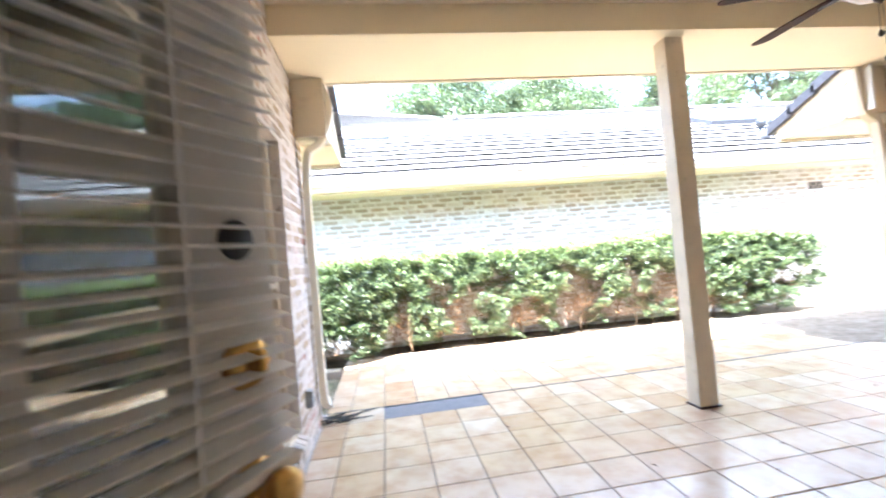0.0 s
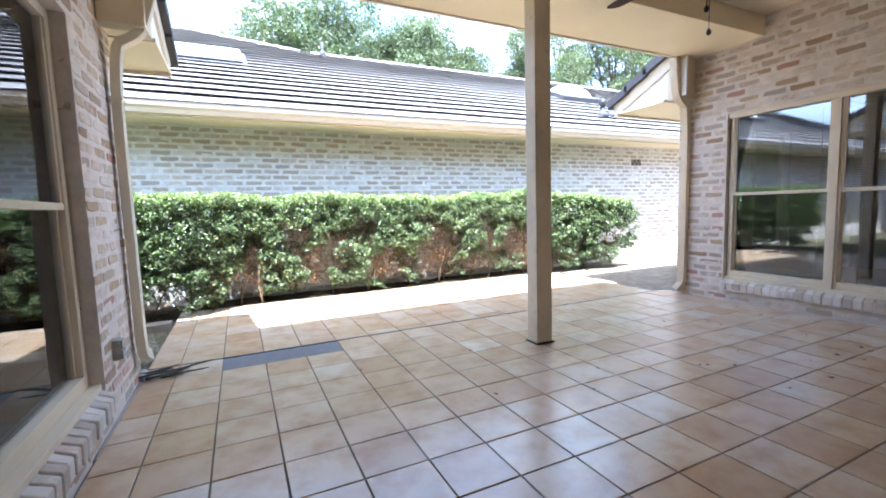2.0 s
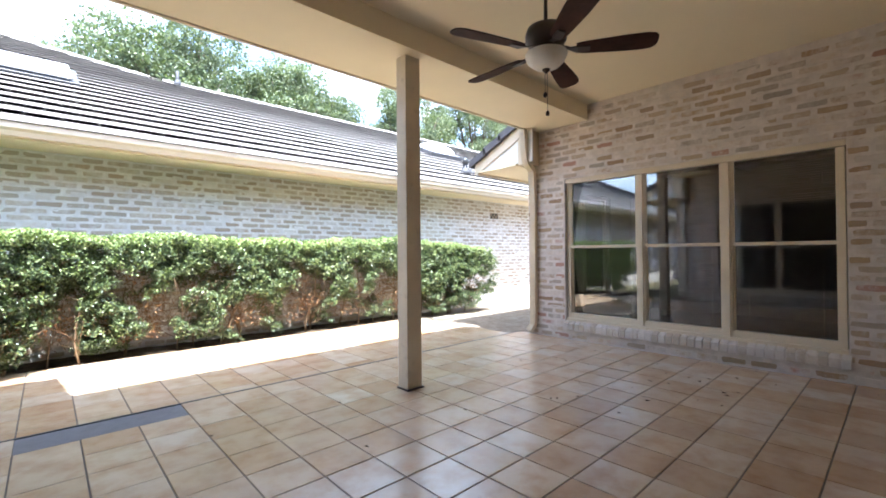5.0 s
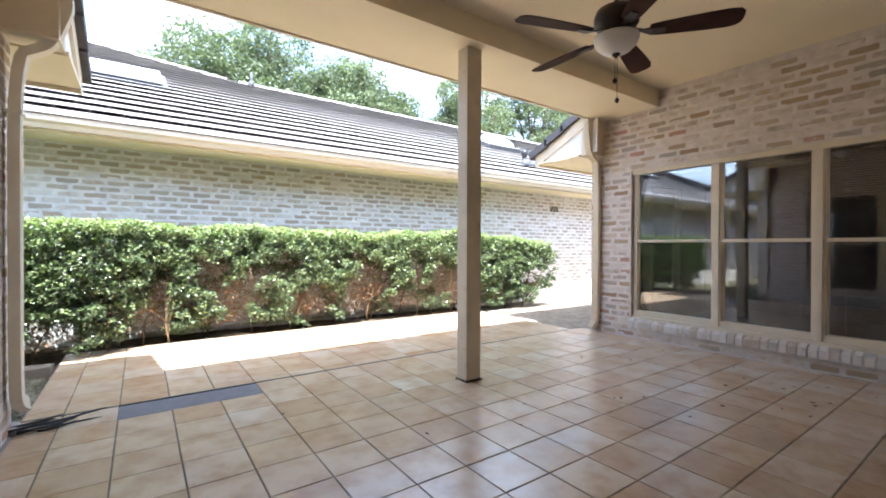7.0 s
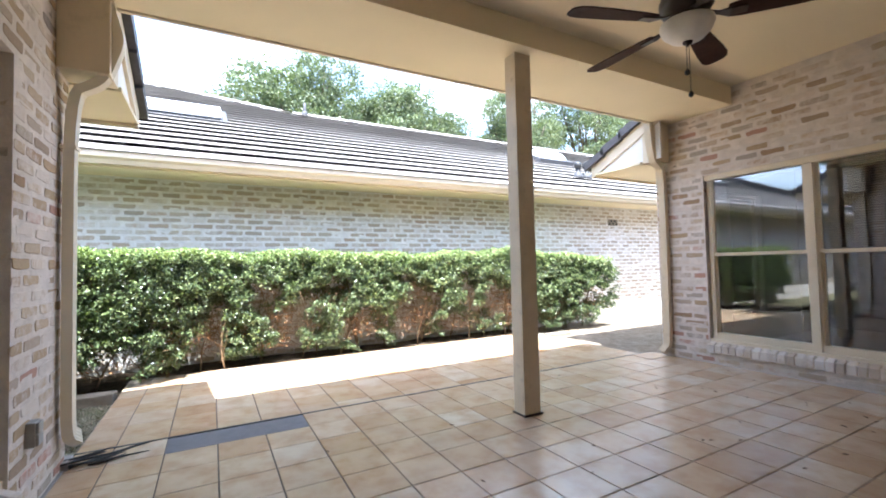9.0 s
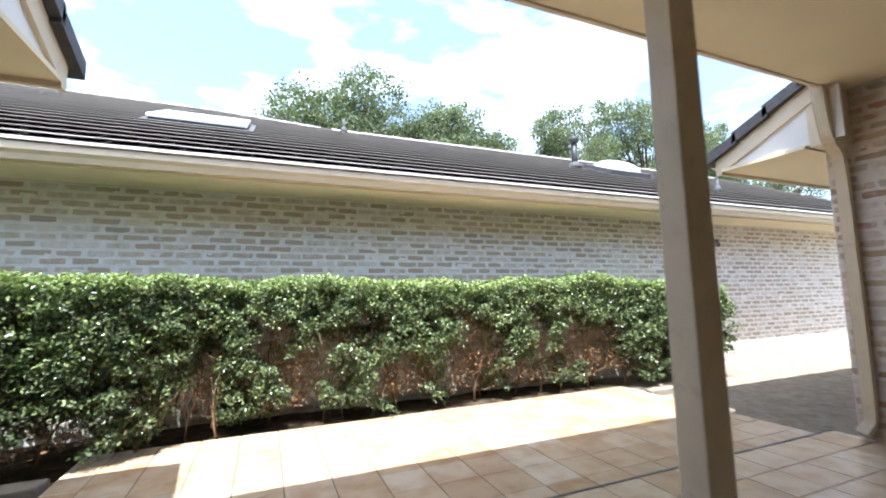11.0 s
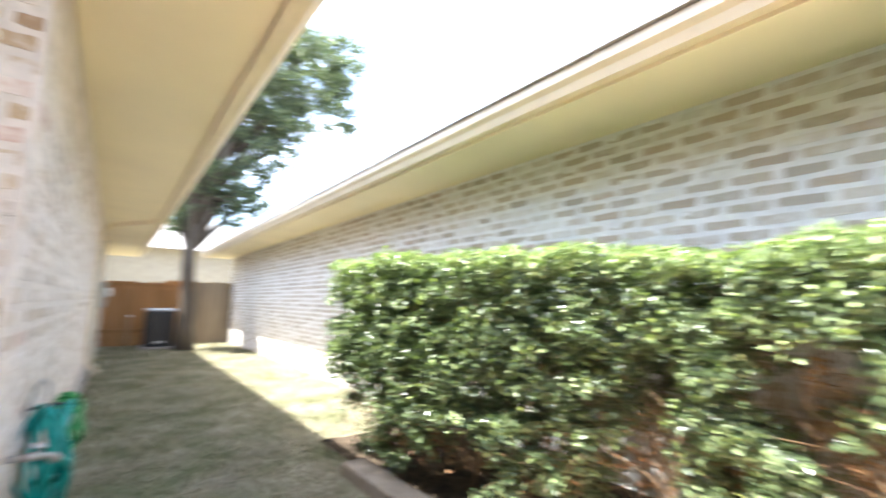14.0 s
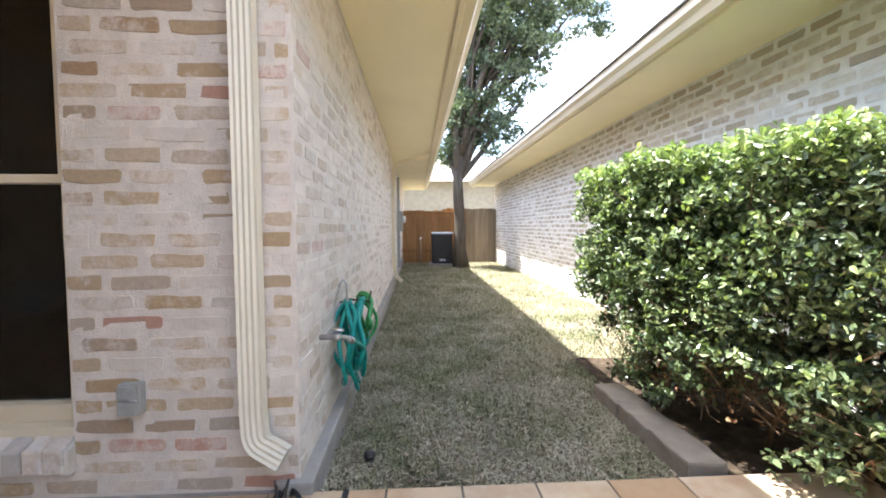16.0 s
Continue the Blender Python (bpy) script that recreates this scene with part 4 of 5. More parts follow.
def hedge_top(x):
    return 1.40 + 0.06 * np.clip((0.4 - x) / 1.0, 0, 1) + 0.03 * np.sin(x * 1.7) + 0.02 * np.sin(x * 5.3 + 1) - 0.10 * np.clip((x - 5.0) / 2.2, 0, 1)


def hedge_sprays(n, inside):
    """Spray centres, thick along the crown, in loose groups lower down, few near the soil."""
    x = rng.uniform(X0, X1, n)
    f, t = hedge_front(x), hedge_top(x)
    z = 0.08 + rng.beta(1.1, 1.0, n) * (t - 0.12)
    v = rng.beta(0.9, 2.4, n) if not inside else rng.uniform(0.35, 1.0, n)
    y = f + 0.06 + v * (2.74 - f)
    y += np.clip((0.75 - z) / 0.75, 0, 1) * 0.20 * rng.uniform(0.3, 1, n)
    hole = np.array([0.75 * noise.noise(Vector((a * 2.1, c * 2.3, 7.7 + b * 0.5))) + 0.6 * noise.noise(Vector((a * 5.2, c * 5.0, b * 2.4))) for a, b, c in zip(x, y, z)])
    need = np.interp(z, [0.1, 0.32, 0.55, 0.9, 1.08, 1.2], [0.28, 0.19, 0.11, 0.01, -0.26, -0.7])
    need = need - np.interp(x, [-0.3, 0.15, 0.75, 4.6, 5.2], [0.34, 0.26, 0.0, 0.0, 0.2]) * np.clip((z - 0.36) / 0.25, 0.55, 1)
    end = np.clip((x - X0) / 0.3, 0, 1) * np.clip((X1 - x) / 0.5, 0, 1)
    keep = (hole > need) & (z < t - 0.2 * (1 - end)) & ((end > 0.6) | (z > 0.3))
    if inside:
        keep &= z > 0.75
    return np.stack([x, y, z], 1)[keep]


cl = np.concatenate([hedge_sprays(8400, False), hedge_sprays(1700, True)])
nt = 900
tops = rng.uniform(X0 + 0.05, X1 - 0.15, nt)
ripple = np.array([noise.noise(Vector((a * 2.6, 3.3, 0.0))) + 0.6 * noise.noise(Vector((a * 9.0, 1.3, 0.0))) for a in tops])
top_pts = np.stack([tops, hedge_front(tops) + rng.uniform(0.02, 0.72, nt), hedge_top(tops) - rng.uniform(0.0, 0.06, nt) + 0.035 * ripple], 1)
cl = np.concatenate([cl, top_pts])
sizes = rng.integers(26, 52, len(cl))
which = np.repeat(np.arange(len(cl)), sizes)
out = rng.normal(size=(len(which), 3)) + np.array([0.0, -0.35, 0.45])
out /= np.linalg.norm(out, axis=1)[:, None]
reach = (rng.uniform(0.045, 0.095, len(cl))[which] * rng.uniform(0.35, 1.15, len(which)))[:, None]
cen = cl[which] + out * reach * np.array([1.15, 1.0, 0.85])
cen[:, 2] = np.minimum(cen[:, 2], hedge_top(cen[:, 0]) + 0.02 + rng.exponential(0.024, len(cen)))
cen[:, 2] = np.maximum(cen[:, 2], 0.03)
cen[:, 1] = np.maximum(cen[:, 1], hedge_front(cen[:, 0]) - 0.05 - rng.exponential(0.02, len(cen)))
cen[:, 1] = np.minimum(cen[:, 1], 2.84)
hedge = thing("hedge", (1.9, 2.4, 0), "long clipped evergreen hedge with bare woody stems below", "hedge")
depth = cen[:, 1] - hedge_front(cen[:, 0])
tip = reach[:, 0] > 0.052
# crown and outer tips take the paler leaves, sunlight put into the colour
tip_light = rng.uniform(0.0, 1.0, len(cl))[which]
lit_leaf = (np.maximum(cen[:, 2] - hedge_top(cen[:, 0]) + 0.16, 0.0) * 5.0 + np.where((depth < 0.12) & tip & (cen[:, 2] > 0.25), 0.55 * tip_light, 0.0)) > rng.uniform(0.0, 1.0, len(cen))
for nm, pick, mat in (("old_leaves", ~lit_leaf, M_HEDGE), ("new_growth", lit_leaf, M_HEDGE_LIT)):
    v, f = leaves(cen[pick], 0.036, rng, 0.54, 0.5)
    tagged(under(cloud_mesh(nm, v, f, mat), hedge), kind="stuff")
# dry brown leaves held inside the thin lower half
nd = 15000
dx = rng.uniform(X0 + 0.1, X1 - 0.2, nd)
dq = np.stack([dx, hedge_front(dx) + rng.uniform(0.14, 0.55, nd), rng.uniform(0.18, 0.95, nd)], 1)
dk = np.array([noise.noise(Vector((a * 3.1, b * 2.0, c * 3.4 + 5.0))) for a, b, c in dq])
v, f = leaves(dq[dk > 0.16], 0.034, rng, 0.5, 0.2)
tagged(under(cloud_mesh("dry_leaves", v, f, M_DRY), hedge), kind="stuff")
# fine bare twigs through the inside
nw = 4600
tx = rng.uniform(X0 + 0.1, X1 - 0.2, nw)
ts = np.stack([tx, hedge_front(tx) + rng.uniform(0.16, 0.62, nw), rng.uniform(0.12, 1.15, nw)], 1)
td = rng.normal(size=(nw, 3)) * np.array([0.6, 0.5, 0.35]) + np.array([0, -0.15, 0.75])
td /= np.linalg.norm(td, axis=1)[:, None]
te = ts + td * rng.uniform(0.12, 0.34, (nw, 1))
te[:, 2] = np.minimum(te[:, 2], 1.32)
ra = np.cross(td, rng.normal(size=(nw, 3)))
ra /= np.linalg.norm(ra, axis=1)[:, None]
rb = np.cross(td, ra)
tr = rng.uniform(0.0016, 0.0042, (nw, 1))
rings = [p + (ra * c + rb * s) * tr * k for p, k in ((ts, 1.0), (te, 0.5)) for c, s in ((1, 0), (-0.5, 0.87), (-0.5, -0.87))]
v = np.stack(rings, 1).reshape(-1, 3)
i = np.arange(nw)[:, None] * 6
f = np.concatenate([i + np.array([q]) for q in ([0, 1, 4, 3], [1, 2, 5, 4], [2, 0, 3, 5])])
tagged(under(cloud_mesh("twig_tangle", v, f, M_STEM), hedge), kind="stuff")
rs = random.Random(8)


def stem_of(x, y, h, spread, r):
    pts, p = [], Vector((x, y, -0.06))
    d = Vector((rs.uniform(-0.25, 0.25), rs.uniform(-0.3, 0.15), 1)).normalized()
    for i in range(7):
        pts.append(p.copy())
        d = (d + Vector((rs.uniform(-spread, spread), rs.uniform(-spread, spread), 0.15))).normalized()
        p = p + d * (h / 6)
    return pts, [r * (1 - 0.11 * i) for i in range(7)]


for k in range(26):
    x = -1.95 + 8.9 * (k + rs.uniform(0.1, 0.9)) / 26
    y = float(hedge_front(np.array([x]))[0]) + rs.uniform(0.28, 0.6)
    if k == 7:
        x, y = 0.43, 2.22
    pts, rad = stem_of(x, y, rs.uniform(0.8, 1.1), 0.28, rs.uniform(0.010, 0.019))
    st = part("stem", sweep(pts, ring(1.0, 7), (1, 0, 0), rad, True), M_STEM, hedge)
    for b in range(4):
        i = rs.randint(1, 4)
        q = pts[i]
        d = Vector((rs.uniform(-1, 1), rs.uniform(-0.8, 0.5), rs.uniform(0.3, 1.0))).normalized()
        bp = [q + d * 0.14 * j + Vector((rs.uniform(-0.03, 0.03), rs.uniform(-0.03, 0.03), 0.02 * j)) for j in range(4)]
        part("twig", sweep(bp, ring(1.0, 5), (1, 0, 0), [rad[i] * 0.5, rad[i] * 0.4, rad[i] * 0.3, rad[i] * 0.15], True), M_STEM, st)


# ---------------------------------------------------------------- trees
def tree(x, y, trunk_h, trunk_r, crown, label, leaf, n_leaf, seed, lean=(0, 0), airy=0.0, spread=1.0):
    """crown: blobs (dx, dy, z, rx, rz). Limbs run from the trunk to the blobs, leaves fill them unevenly."""
    r, g = random.Random(seed), np.random.default_rng(seed)
    t = thing("tree", (x, y, Z_LAWN), label, "tree")
    pts = [Vector((x + lean[0] * i / 6 + r.uniform(-0.04, 0.04), y + lean[1] * i / 6 + r.uniform(-0.04, 0.04), Z_LAWN - 0.05 + (trunk_h + 0.1) * i / 6)) for i in range(7)]
    rad = [trunk_r * (1.35 if i == 0 else 1.0 - 0.07 * i) for i in range(7)]
    part("trunk", sweep(pts, ring(1.0, 12), (1, 0, 0), rad, True), M_BARK, t)
    cs = []
    for dx, dy, z, rx, rz in crown:
        c = Vector((x + dx, y + dy, z))
        s = pts[r.choice((4, 5, 6))]
        mid = s.lerp(c, 0.5) + Vector((r.uniform(-0.25, 0.25), r.uniform(-0.25, 0.25), 0.2))
        lp = [s, s.lerp(mid, 0.5), mid, mid.lerp(c, 0.6), c + Vector((0, 0, rz * 0.4))]
        k = trunk_r * 0.5
        limb = part("limb", sweep(lp, ring(1.0, 7), (1, 0, 0), [k, k * 0.8, k * 0.6, k * 0.4, k * 0.15], True), M_BARK, t)
        for _ in range(3):
            e = c + Vector((r.uniform(-1, 1) * rx * 0.8, r.uniform(-1, 1) * rx * 0.8, r.uniform(-0.4, 0.9) * rz))
            part("branch", sweep([mid, mid.lerp(e, 0.5) + Vector((0, 0, 0.1)), e], ring(1.0, 5), (1, 0, 0), [k * 0.4, k * 0.25, k * 0.06], True), M_BARK, limb)
        m = max(14, int(40 * rx * rx * rz))
        d = g.normal(size=(m, 3))
        d /= np.linalg.norm(d, axis=1)[:, None]
        q = d * (g.uniform(0.25, 1.0, (m, 1)) ** 0.5) * np.array([rx, rx, rz]) + np.array(c)
        cs.append(q[g.uniform(size=m) > airy])
    q = np.concatenate(cs)
    per = max(6, n_leaf // len(q))
    cen = np.repeat(q, per, 0) + g.normal(size=(len(q) * per, 3)) * np.array([0.19, 0.19, 0.13]) * spread
    v, f = leaves(cen, leaf, g, 0.55, 0.1)
    tagged(under(cloud_mesh("crown", v, f, M_OAK), t), kind="stuff")
    return t


def blobs(seed, n, spread, zc, rz, r0, r1):
    """Blobs scattered through a flattened ball."""
    r = random.Random(seed)
    out = []
    while len(out) < n:
        p = Vector((r.uniform(-1, 1), r.uniform(-1, 1), r.uniform(-1, 1)))
        if p.length < 1.0:
            out.append((p.x * spread, p.y * spread, zc + p.z * rz, r.uniform(r0, r1), r.uniform(r0, r1) * 0.8))
    return out


tree(4.2, 16.9, 5.0, 0.27, blobs(1, 44, 3.4, 7.3, 3.1, 1.1, 1.65), "broad dense green tree behind the neighbouring roof", 0.13, 95000, 21)
tree(9.5, 17.1, 4.8, 0.25, blobs(2, 34, 2.9, 7.8, 2.9, 1.05, 1.6), "rounded green tree behind the neighbouring roof", 0.13, 76000, 22)
tree(16.5, 16.9, 5.3, 0.18, blobs(3, 22, 2.6, 9.1, 2.8, 0.7, 1.25), "airy light-green tree with gaps in its crown", 0.13, 24000, 23, airy=0.2)
tree(23.5, 17.0, 5.3, 0.2, blobs(4, 28, 3.7, 10.0, 3.7, 0.8, 1.4), "tall airy light-green tree with gaps in its crown", 0.135, 34000, 24, airy=0.2)
tree(30.4, 15.5, 5.0, 0.2, blobs(5, 22, 3.7, 7.9, 3.7, 0.9, 1.5), "green tree beyond the end of the roof", 0.145, 26000, 25)
tree(-12.7, 17.1, 5.0, 0.2, blobs(6, 26, 3.3, 8.4, 2.8, 0.9, 1.4), "green tree far behind the neighbouring roof", 0.135, 24000, 26)
tree(-10.9, 1.55, 3.6, 0.19, [(0.2, 0.2, 4.0, 0.9, 0.7), (0.6, 0.8, 4.9, 1.0, 0.8), (-0.4, -0.3, 4.6, 0.9, 0.8), (0.2, 0.9, 6.0, 1.2, 0.9), (-0.2, 0.0, 5.8, 1.1, 1.0), (1.2, 1.3, 5.6, 0.9, 0.7), (0.3, 0.5, 7.0, 1.2, 1.0),
      (1.4, 0.6, 6.6, 1.0, 0.8), (0.8, 1.8, 6.9, 1.0, 0.8), (0.9, -0.3, 7.6, 1.1, 0.9), (0.4, 1.2, 8.2, 1.1, 0.9), (1.6, 1.6, 7.7, 0.9, 0.8), (-0.2, -0.2, 3.3, 0.5, 0.45), (0.5, 1.1, 3.5, 0.5, 0.5), (0.6, 2.3, 5.7, 0.8, 0.6), (0.7, 3.1, 6.7, 0.9, 0.7), (0.4, 2.7, 7.6, 1.0, 0.8), (0.2, 1.8, 4.6, 0.6, 0.4), (0.5, 3.2, 8.4, 1.0, 0.8)],
     "tall dark-barked oak beside the wooden fence", 0.11, 36000, 27, (0.15, -0.1), airy=0.42, spread=0.75)

# ---------------------------------------------------------------- end of the side yard
fence = thing("fence", (-12.6, 0.8, Z_LAWN), "reddish cedar board fence across the side yard", "fence")
for z in (0.25, 1.38):
    part("rail", boxes((-12.58, -12.54, YC + 0.01, 1.75, z, z + 0.09)), M_FENCE, fence)
y = YC + 0.03
rf = random.Random(3)
while y < 1.78:
    h = 1.58 + rf.uniform(-0.02, 0.03) + (0.06 if y > 1.0 else 0)
    part("picket", boxes((-12.61, -12.585, y, y + 0.1405, Z_LAWN, h), bevel=0.003), M_FENCE, fence)
    y += 0.142
part("cap_rail", boxes((-12.64, -12.53, YC + 0.01, 1.75, 1.48, 1.515)), M_FENCE, fence)
fence2 = thing("fence", (-12.73, 2.4, Z_LAWN), "greyish weathered board fence by the neighbouring wall", "fence")
y = 1.93
while y < 2.86:
    part("picket", boxes((-12.74, -12.715, y, y + 0.1405, Z_LAWN, 1.64 + rf.uniform(-0.02, 0.03)), bevel=0.003), M_FENCE_OLD, fence2)
    y += 0.142
for z in (0.3, 1.35):
    part("rail", boxes((-12.78, -12.741, 1.93, 2.88, z, z + 0.09)), M_FENCE_OLD, fence2)
part("end_post", boxes((-12.80, -12.70, 1.82, 1.925, Z_LAWN, 1.66), bevel=0.004), M_FENCE, fence2)

ac = thing("air_conditioner", (-11.6, 1.1, Z_LAWN), "dark air-conditioner unit with a pale top on a pad", "air conditioner")
part("pad", boxes((-12.05, -11.2, 0.68, 1.45, Z_LAWN - 0.02, Z_LAWN + 0.07), bevel=0.01), M_CONC, ac)
part("cabinet", boxes((-11.95, -11.3, 0.76, 1.36, Z_LAWN + 0.07, 0.84), bevel=0.03), M_BLACK, ac)
part("top", boxes((-11.97, -11.28, 0.74, 1.38, 0.84, 0.90), bevel=0.02), M_GALV, ac)
for j in range(14):
    part("louvre", boxes((-11.302, -11.29, 0.80, 1.32, 0.06 + j * 0.053, 0.075 + j * 0.053)), M_DARKSTEEL, ac)
part("label_plate", boxes((-11.291, -11.286, 0.97, 1.15, 0.06, 0.12)), M_GALV, ac)
sp = thing("garden_stake", (-11.2, 0.42, Z_LAWN), "thin pipe standing in the grass", "pipe")
part("pipe", lathe([(0.018, Z_LAWN - 0.02), (0.018, 0.70)], (-11.2, 0.42, 0), 10), M_FENCE_OLD, sp)
part("cap", lathe([(0.03, 0.70), (0.035, 0.74), (0.01, 0.76)], (-11.2, 0.42, 0), 10), M_WHITE, sp)
meter = thing("meter_box", (-9.6, YC, 0.4), "grey utility meter box on the brick wall", "meter box")
part("box", boxes((-9.8, -9.45, YC, YC + 0.14, 0.95, 1.45), bevel=0.01), M_BOX, meter)
part("dial", lathe([(0.09, 0), (0.09, 0.05), (0.07, 0.07)], (-9.62, YC + 0.14, 1.25), 20, (0, 1, 0)), M_WHITE, meter)
part("conduit", boxes((-9.66, -9.60, YC, YC + 0.06, Z_LAWN, 0.95), (-9.66, -9.60, YC, YC + 0.06, 1.45, 2.3), bevel=0.005), M_BOX, meter)

far = thing("distant_house", (-19, 1.5, Z_LAWN), "pale rendered house with a brown roof behind the fence", "house")
part("wall", boxes((-20.5, -18.0, -4.0, 8.0, Z_LAWN, 3.1)), painted("pale_render", (0.40, 0.35, 0.28), 0.8, 0.12, 5.0), far)
part("roof", prism([(-17.6, 3.05), (-20.0, 4.5), (-22.4, 3.05)], "y", -4.4, 8.4), M_ROOF, far)


# ---------------------------------------------------------------- small things on the walls
hose_r = random.Random(4)
hanger = thing("hose_hanger", (-1.35, YC, 0.65), "thin metal hose hanger fixed to the brick wall", "hose hanger")
part("bracket", sweep([(-1.30, YC - 0.005, 0.60), (-1.30, YC + 0.03, 0.74), (-1.30, YC + 0.05, 0.77), (-1.30, YC + 0.07, 0.74), (-1.30, YC + 0.075, 0.56)], ring(0.007, 6), (1, 0, 0)), M_GALV, hanger)
part("bracket", sweep([(-1.50, YC - 0.005, 0.60), (-1.50, YC + 0.05, 0.62), (-1.50, YC + 0.17, 0.61), (-1.50, YC + 0.19, 0.67)], ring(0.007, 6), (1, 0, 0)), M_DARKSTEEL, hanger)
hose = thing("garden_hose", (-1.5, YC + 0.1, 0.3), "teal and green garden hose hung in loose tangled coils", "garden hose")
for k in range(15):
    green = k >= 10
    cx = (-1.60 if green else -1.36) + hose_r.uniform(-0.07, 0.07)
    cy = YC + (0.11 if green else 0.045) + 0.011 * (k % 10)
    hw, hh = (hose_r.uniform(0.06, 0.12), hose_r.uniform(0.10, 0.19)) if green else (hose_r.uniform(0.09, 0.17), hose_r.uniform(0.14, 0.27))
    ph, tw, sk = hose_r.uniform(-0.2, 0.2), hose_r.uniform(-0.06, 0.06), hose_r.uniform(-0.10, 0.10)
    pts = []
    for i in range(33):
        a = 2 * math.pi * i / 32
        q = math.sin(a)
        drop = 1 - math.cos(a)
        pts.append((cx + hw * q * (1 - 0.35 * math.cos(a)) + ph * math.cos(a) * 0.3 + sk * drop * 0.5, cy + tw * q + 0.018 * math.sin(3 * a + k), 0.625 - hh * drop + 0.018 * math.sin(2 * a + k * 1.7)))
    part("coil", sweep(pts, ring(0.0115, 8), (0, 1, 0), None, True), M_GREEN if green else M_TEAL, hose, "green coil" if green else "teal coil")
pts = rounded([(-0.98, YC + 0.13, 0.50), (-1.12, YC + 0.17, 0.44), (-1.28, YC + 0.18, 0.34), (-1.36, YC + 0.15, 0.16), (-1.52, YC + 0.12, 0.20), (-1.56, YC + 0.10, 0.45)], 6, 0.4)
part("tail", sweep(pts, ring(0.0115, 8), (0, 1, 0), None, True), M_TEAL, hose)
part("coupling", lathe([(0.017, -0.03), (0.019, -0.01), (0.019, 0.02), (0.014, 0.03)], (-1.0, YC + 0.135, 0.495), 12, (-1, 0.2, -0.5)), M_GALV, hose)
tap = thing("wall_tap", (-0.93, YC, 0.52), "weathered metal garden tap on the wall", "tap")
part("pipe", lathe([(0.014, 0), (0.014, 0.07), (0.02, 0.08), (0.02, 0.10)], (-0.93, YC - 0.005, 0.53), 12, (0, 1, 0)), M_GALV, tap)
part("spout", sweep([(-0.93, YC + 0.09, 0.53), (-0.95, YC + 0.12, 0.52), (-0.98, YC + 0.13, 0.50)], ring(0.013, 8), (0, 0, 1)), M_GALV, tap)
part("handle", lathe([(0.028, 0), (0.03, 0.004), (0.028, 0.009)], (-0.925, YC + 0.085, 0.565), 8, (0, 0.3, 1)), M_GALV, tap)

head = thing("sprinkler_head", (-0.86, 0.06, Z_LAWN), "small black sprinkler head in the lawn", "sprinkler")
part("body", lathe([(0.022, Z_LAWN - 0.02), (0.022, Z_LAWN + 0.05), (0.026, Z_LAWN + 0.055), (0.024, Z_LAWN + 0.07), (0.0, Z_LAWN + 0.072)], (-0.86, 0.06, 0), 14), M_BLACK, head)
part("cap", lathe([(0.028, Z_LAWN + 0.046), (0.03, Z_LAWN + 0.056), (0.024, Z_LAWN + 0.06)], (-0.86, 0.06, 0), 14), M_BLACK, head)

outlet = thing("outdoor_socket", (XL, -0.815, 0.41), "grey weatherproof outdoor socket box with a lid", "socket")
part("box", boxes((XL - 0.01, XL + 0.035, -0.857, -0.775, 0.345, 0.470), bevel=0.006), M_BOX, outlet)
part("lid", boxes((XL + 0.035, XL + 0.048, -0.851, -0.781, 0.412, 0.464), bevel=0.004), M_BOX, outlet)
part("lid", boxes((XL + 0.035, XL + 0.048, -0.851, -0.781, 0.351, 0.404), bevel=0.004), M_BOX, outlet)
part("hinge", lathe([(0.004, 0), (0.004, 0.07)], (XL + 0.04, -0.851, 0.408), 8, (0, 1, 0)), M_GALV, outlet)

vent = thing("brick_vent", (8.27, YN, 2.08), "small pierced pale wall vent in the brickwork", "vent")
part("frame", boxes((8.12, 8.42, YN - 0.012, YN + 0.01, 2.02, 2.16), bevel=0.003), M_KERB, vent)
for i in range(5):
    for j in range(2):
        if (i + j) % 2 == 0:
            part("opening", boxes((8.135 + 0.056 * i, 8.185 + 0.056 * i, YN - 0.0145, YN - 0.010, 2.03 + 0.062 * j, 2.085 + 0.062 * j)), M_BLACK, vent)

kerb = thing("garden_kerb", (-1.05, 1.55, Z_LAWN), "weathered cast kerb stones edging the hedge bed", "kerb")
for i in range(3):
    x1 = -0.56 - 0.335 * i
    bm = boxes((x1 - 0.33, x1, 1.475, 1.66, Z_LAWN - 0.03, 0.035 - 0.006 * i), bevel=0.014)
    bmesh.ops.subdivide_edges(bm, edges=bm.edges[:], cuts=3, use_grid_fill=True)
    for v in bm.verts:
        v.co += 0.011 * noise.noise_vector(v.co * 11)
    part("kerb_stone", bm, M_KERB, kerb)
kerb2 = thing("garden_kerb", (5.6, 1.7, Z_LAWN), "low kerb stone at the patio corner", "kerb")
part("kerb_stone", boxes((5.25, 5.75, 1.74, 1.86, Z_LAWN - 0.03, 0.02), bevel=0.012), M_KERB, kerb2)

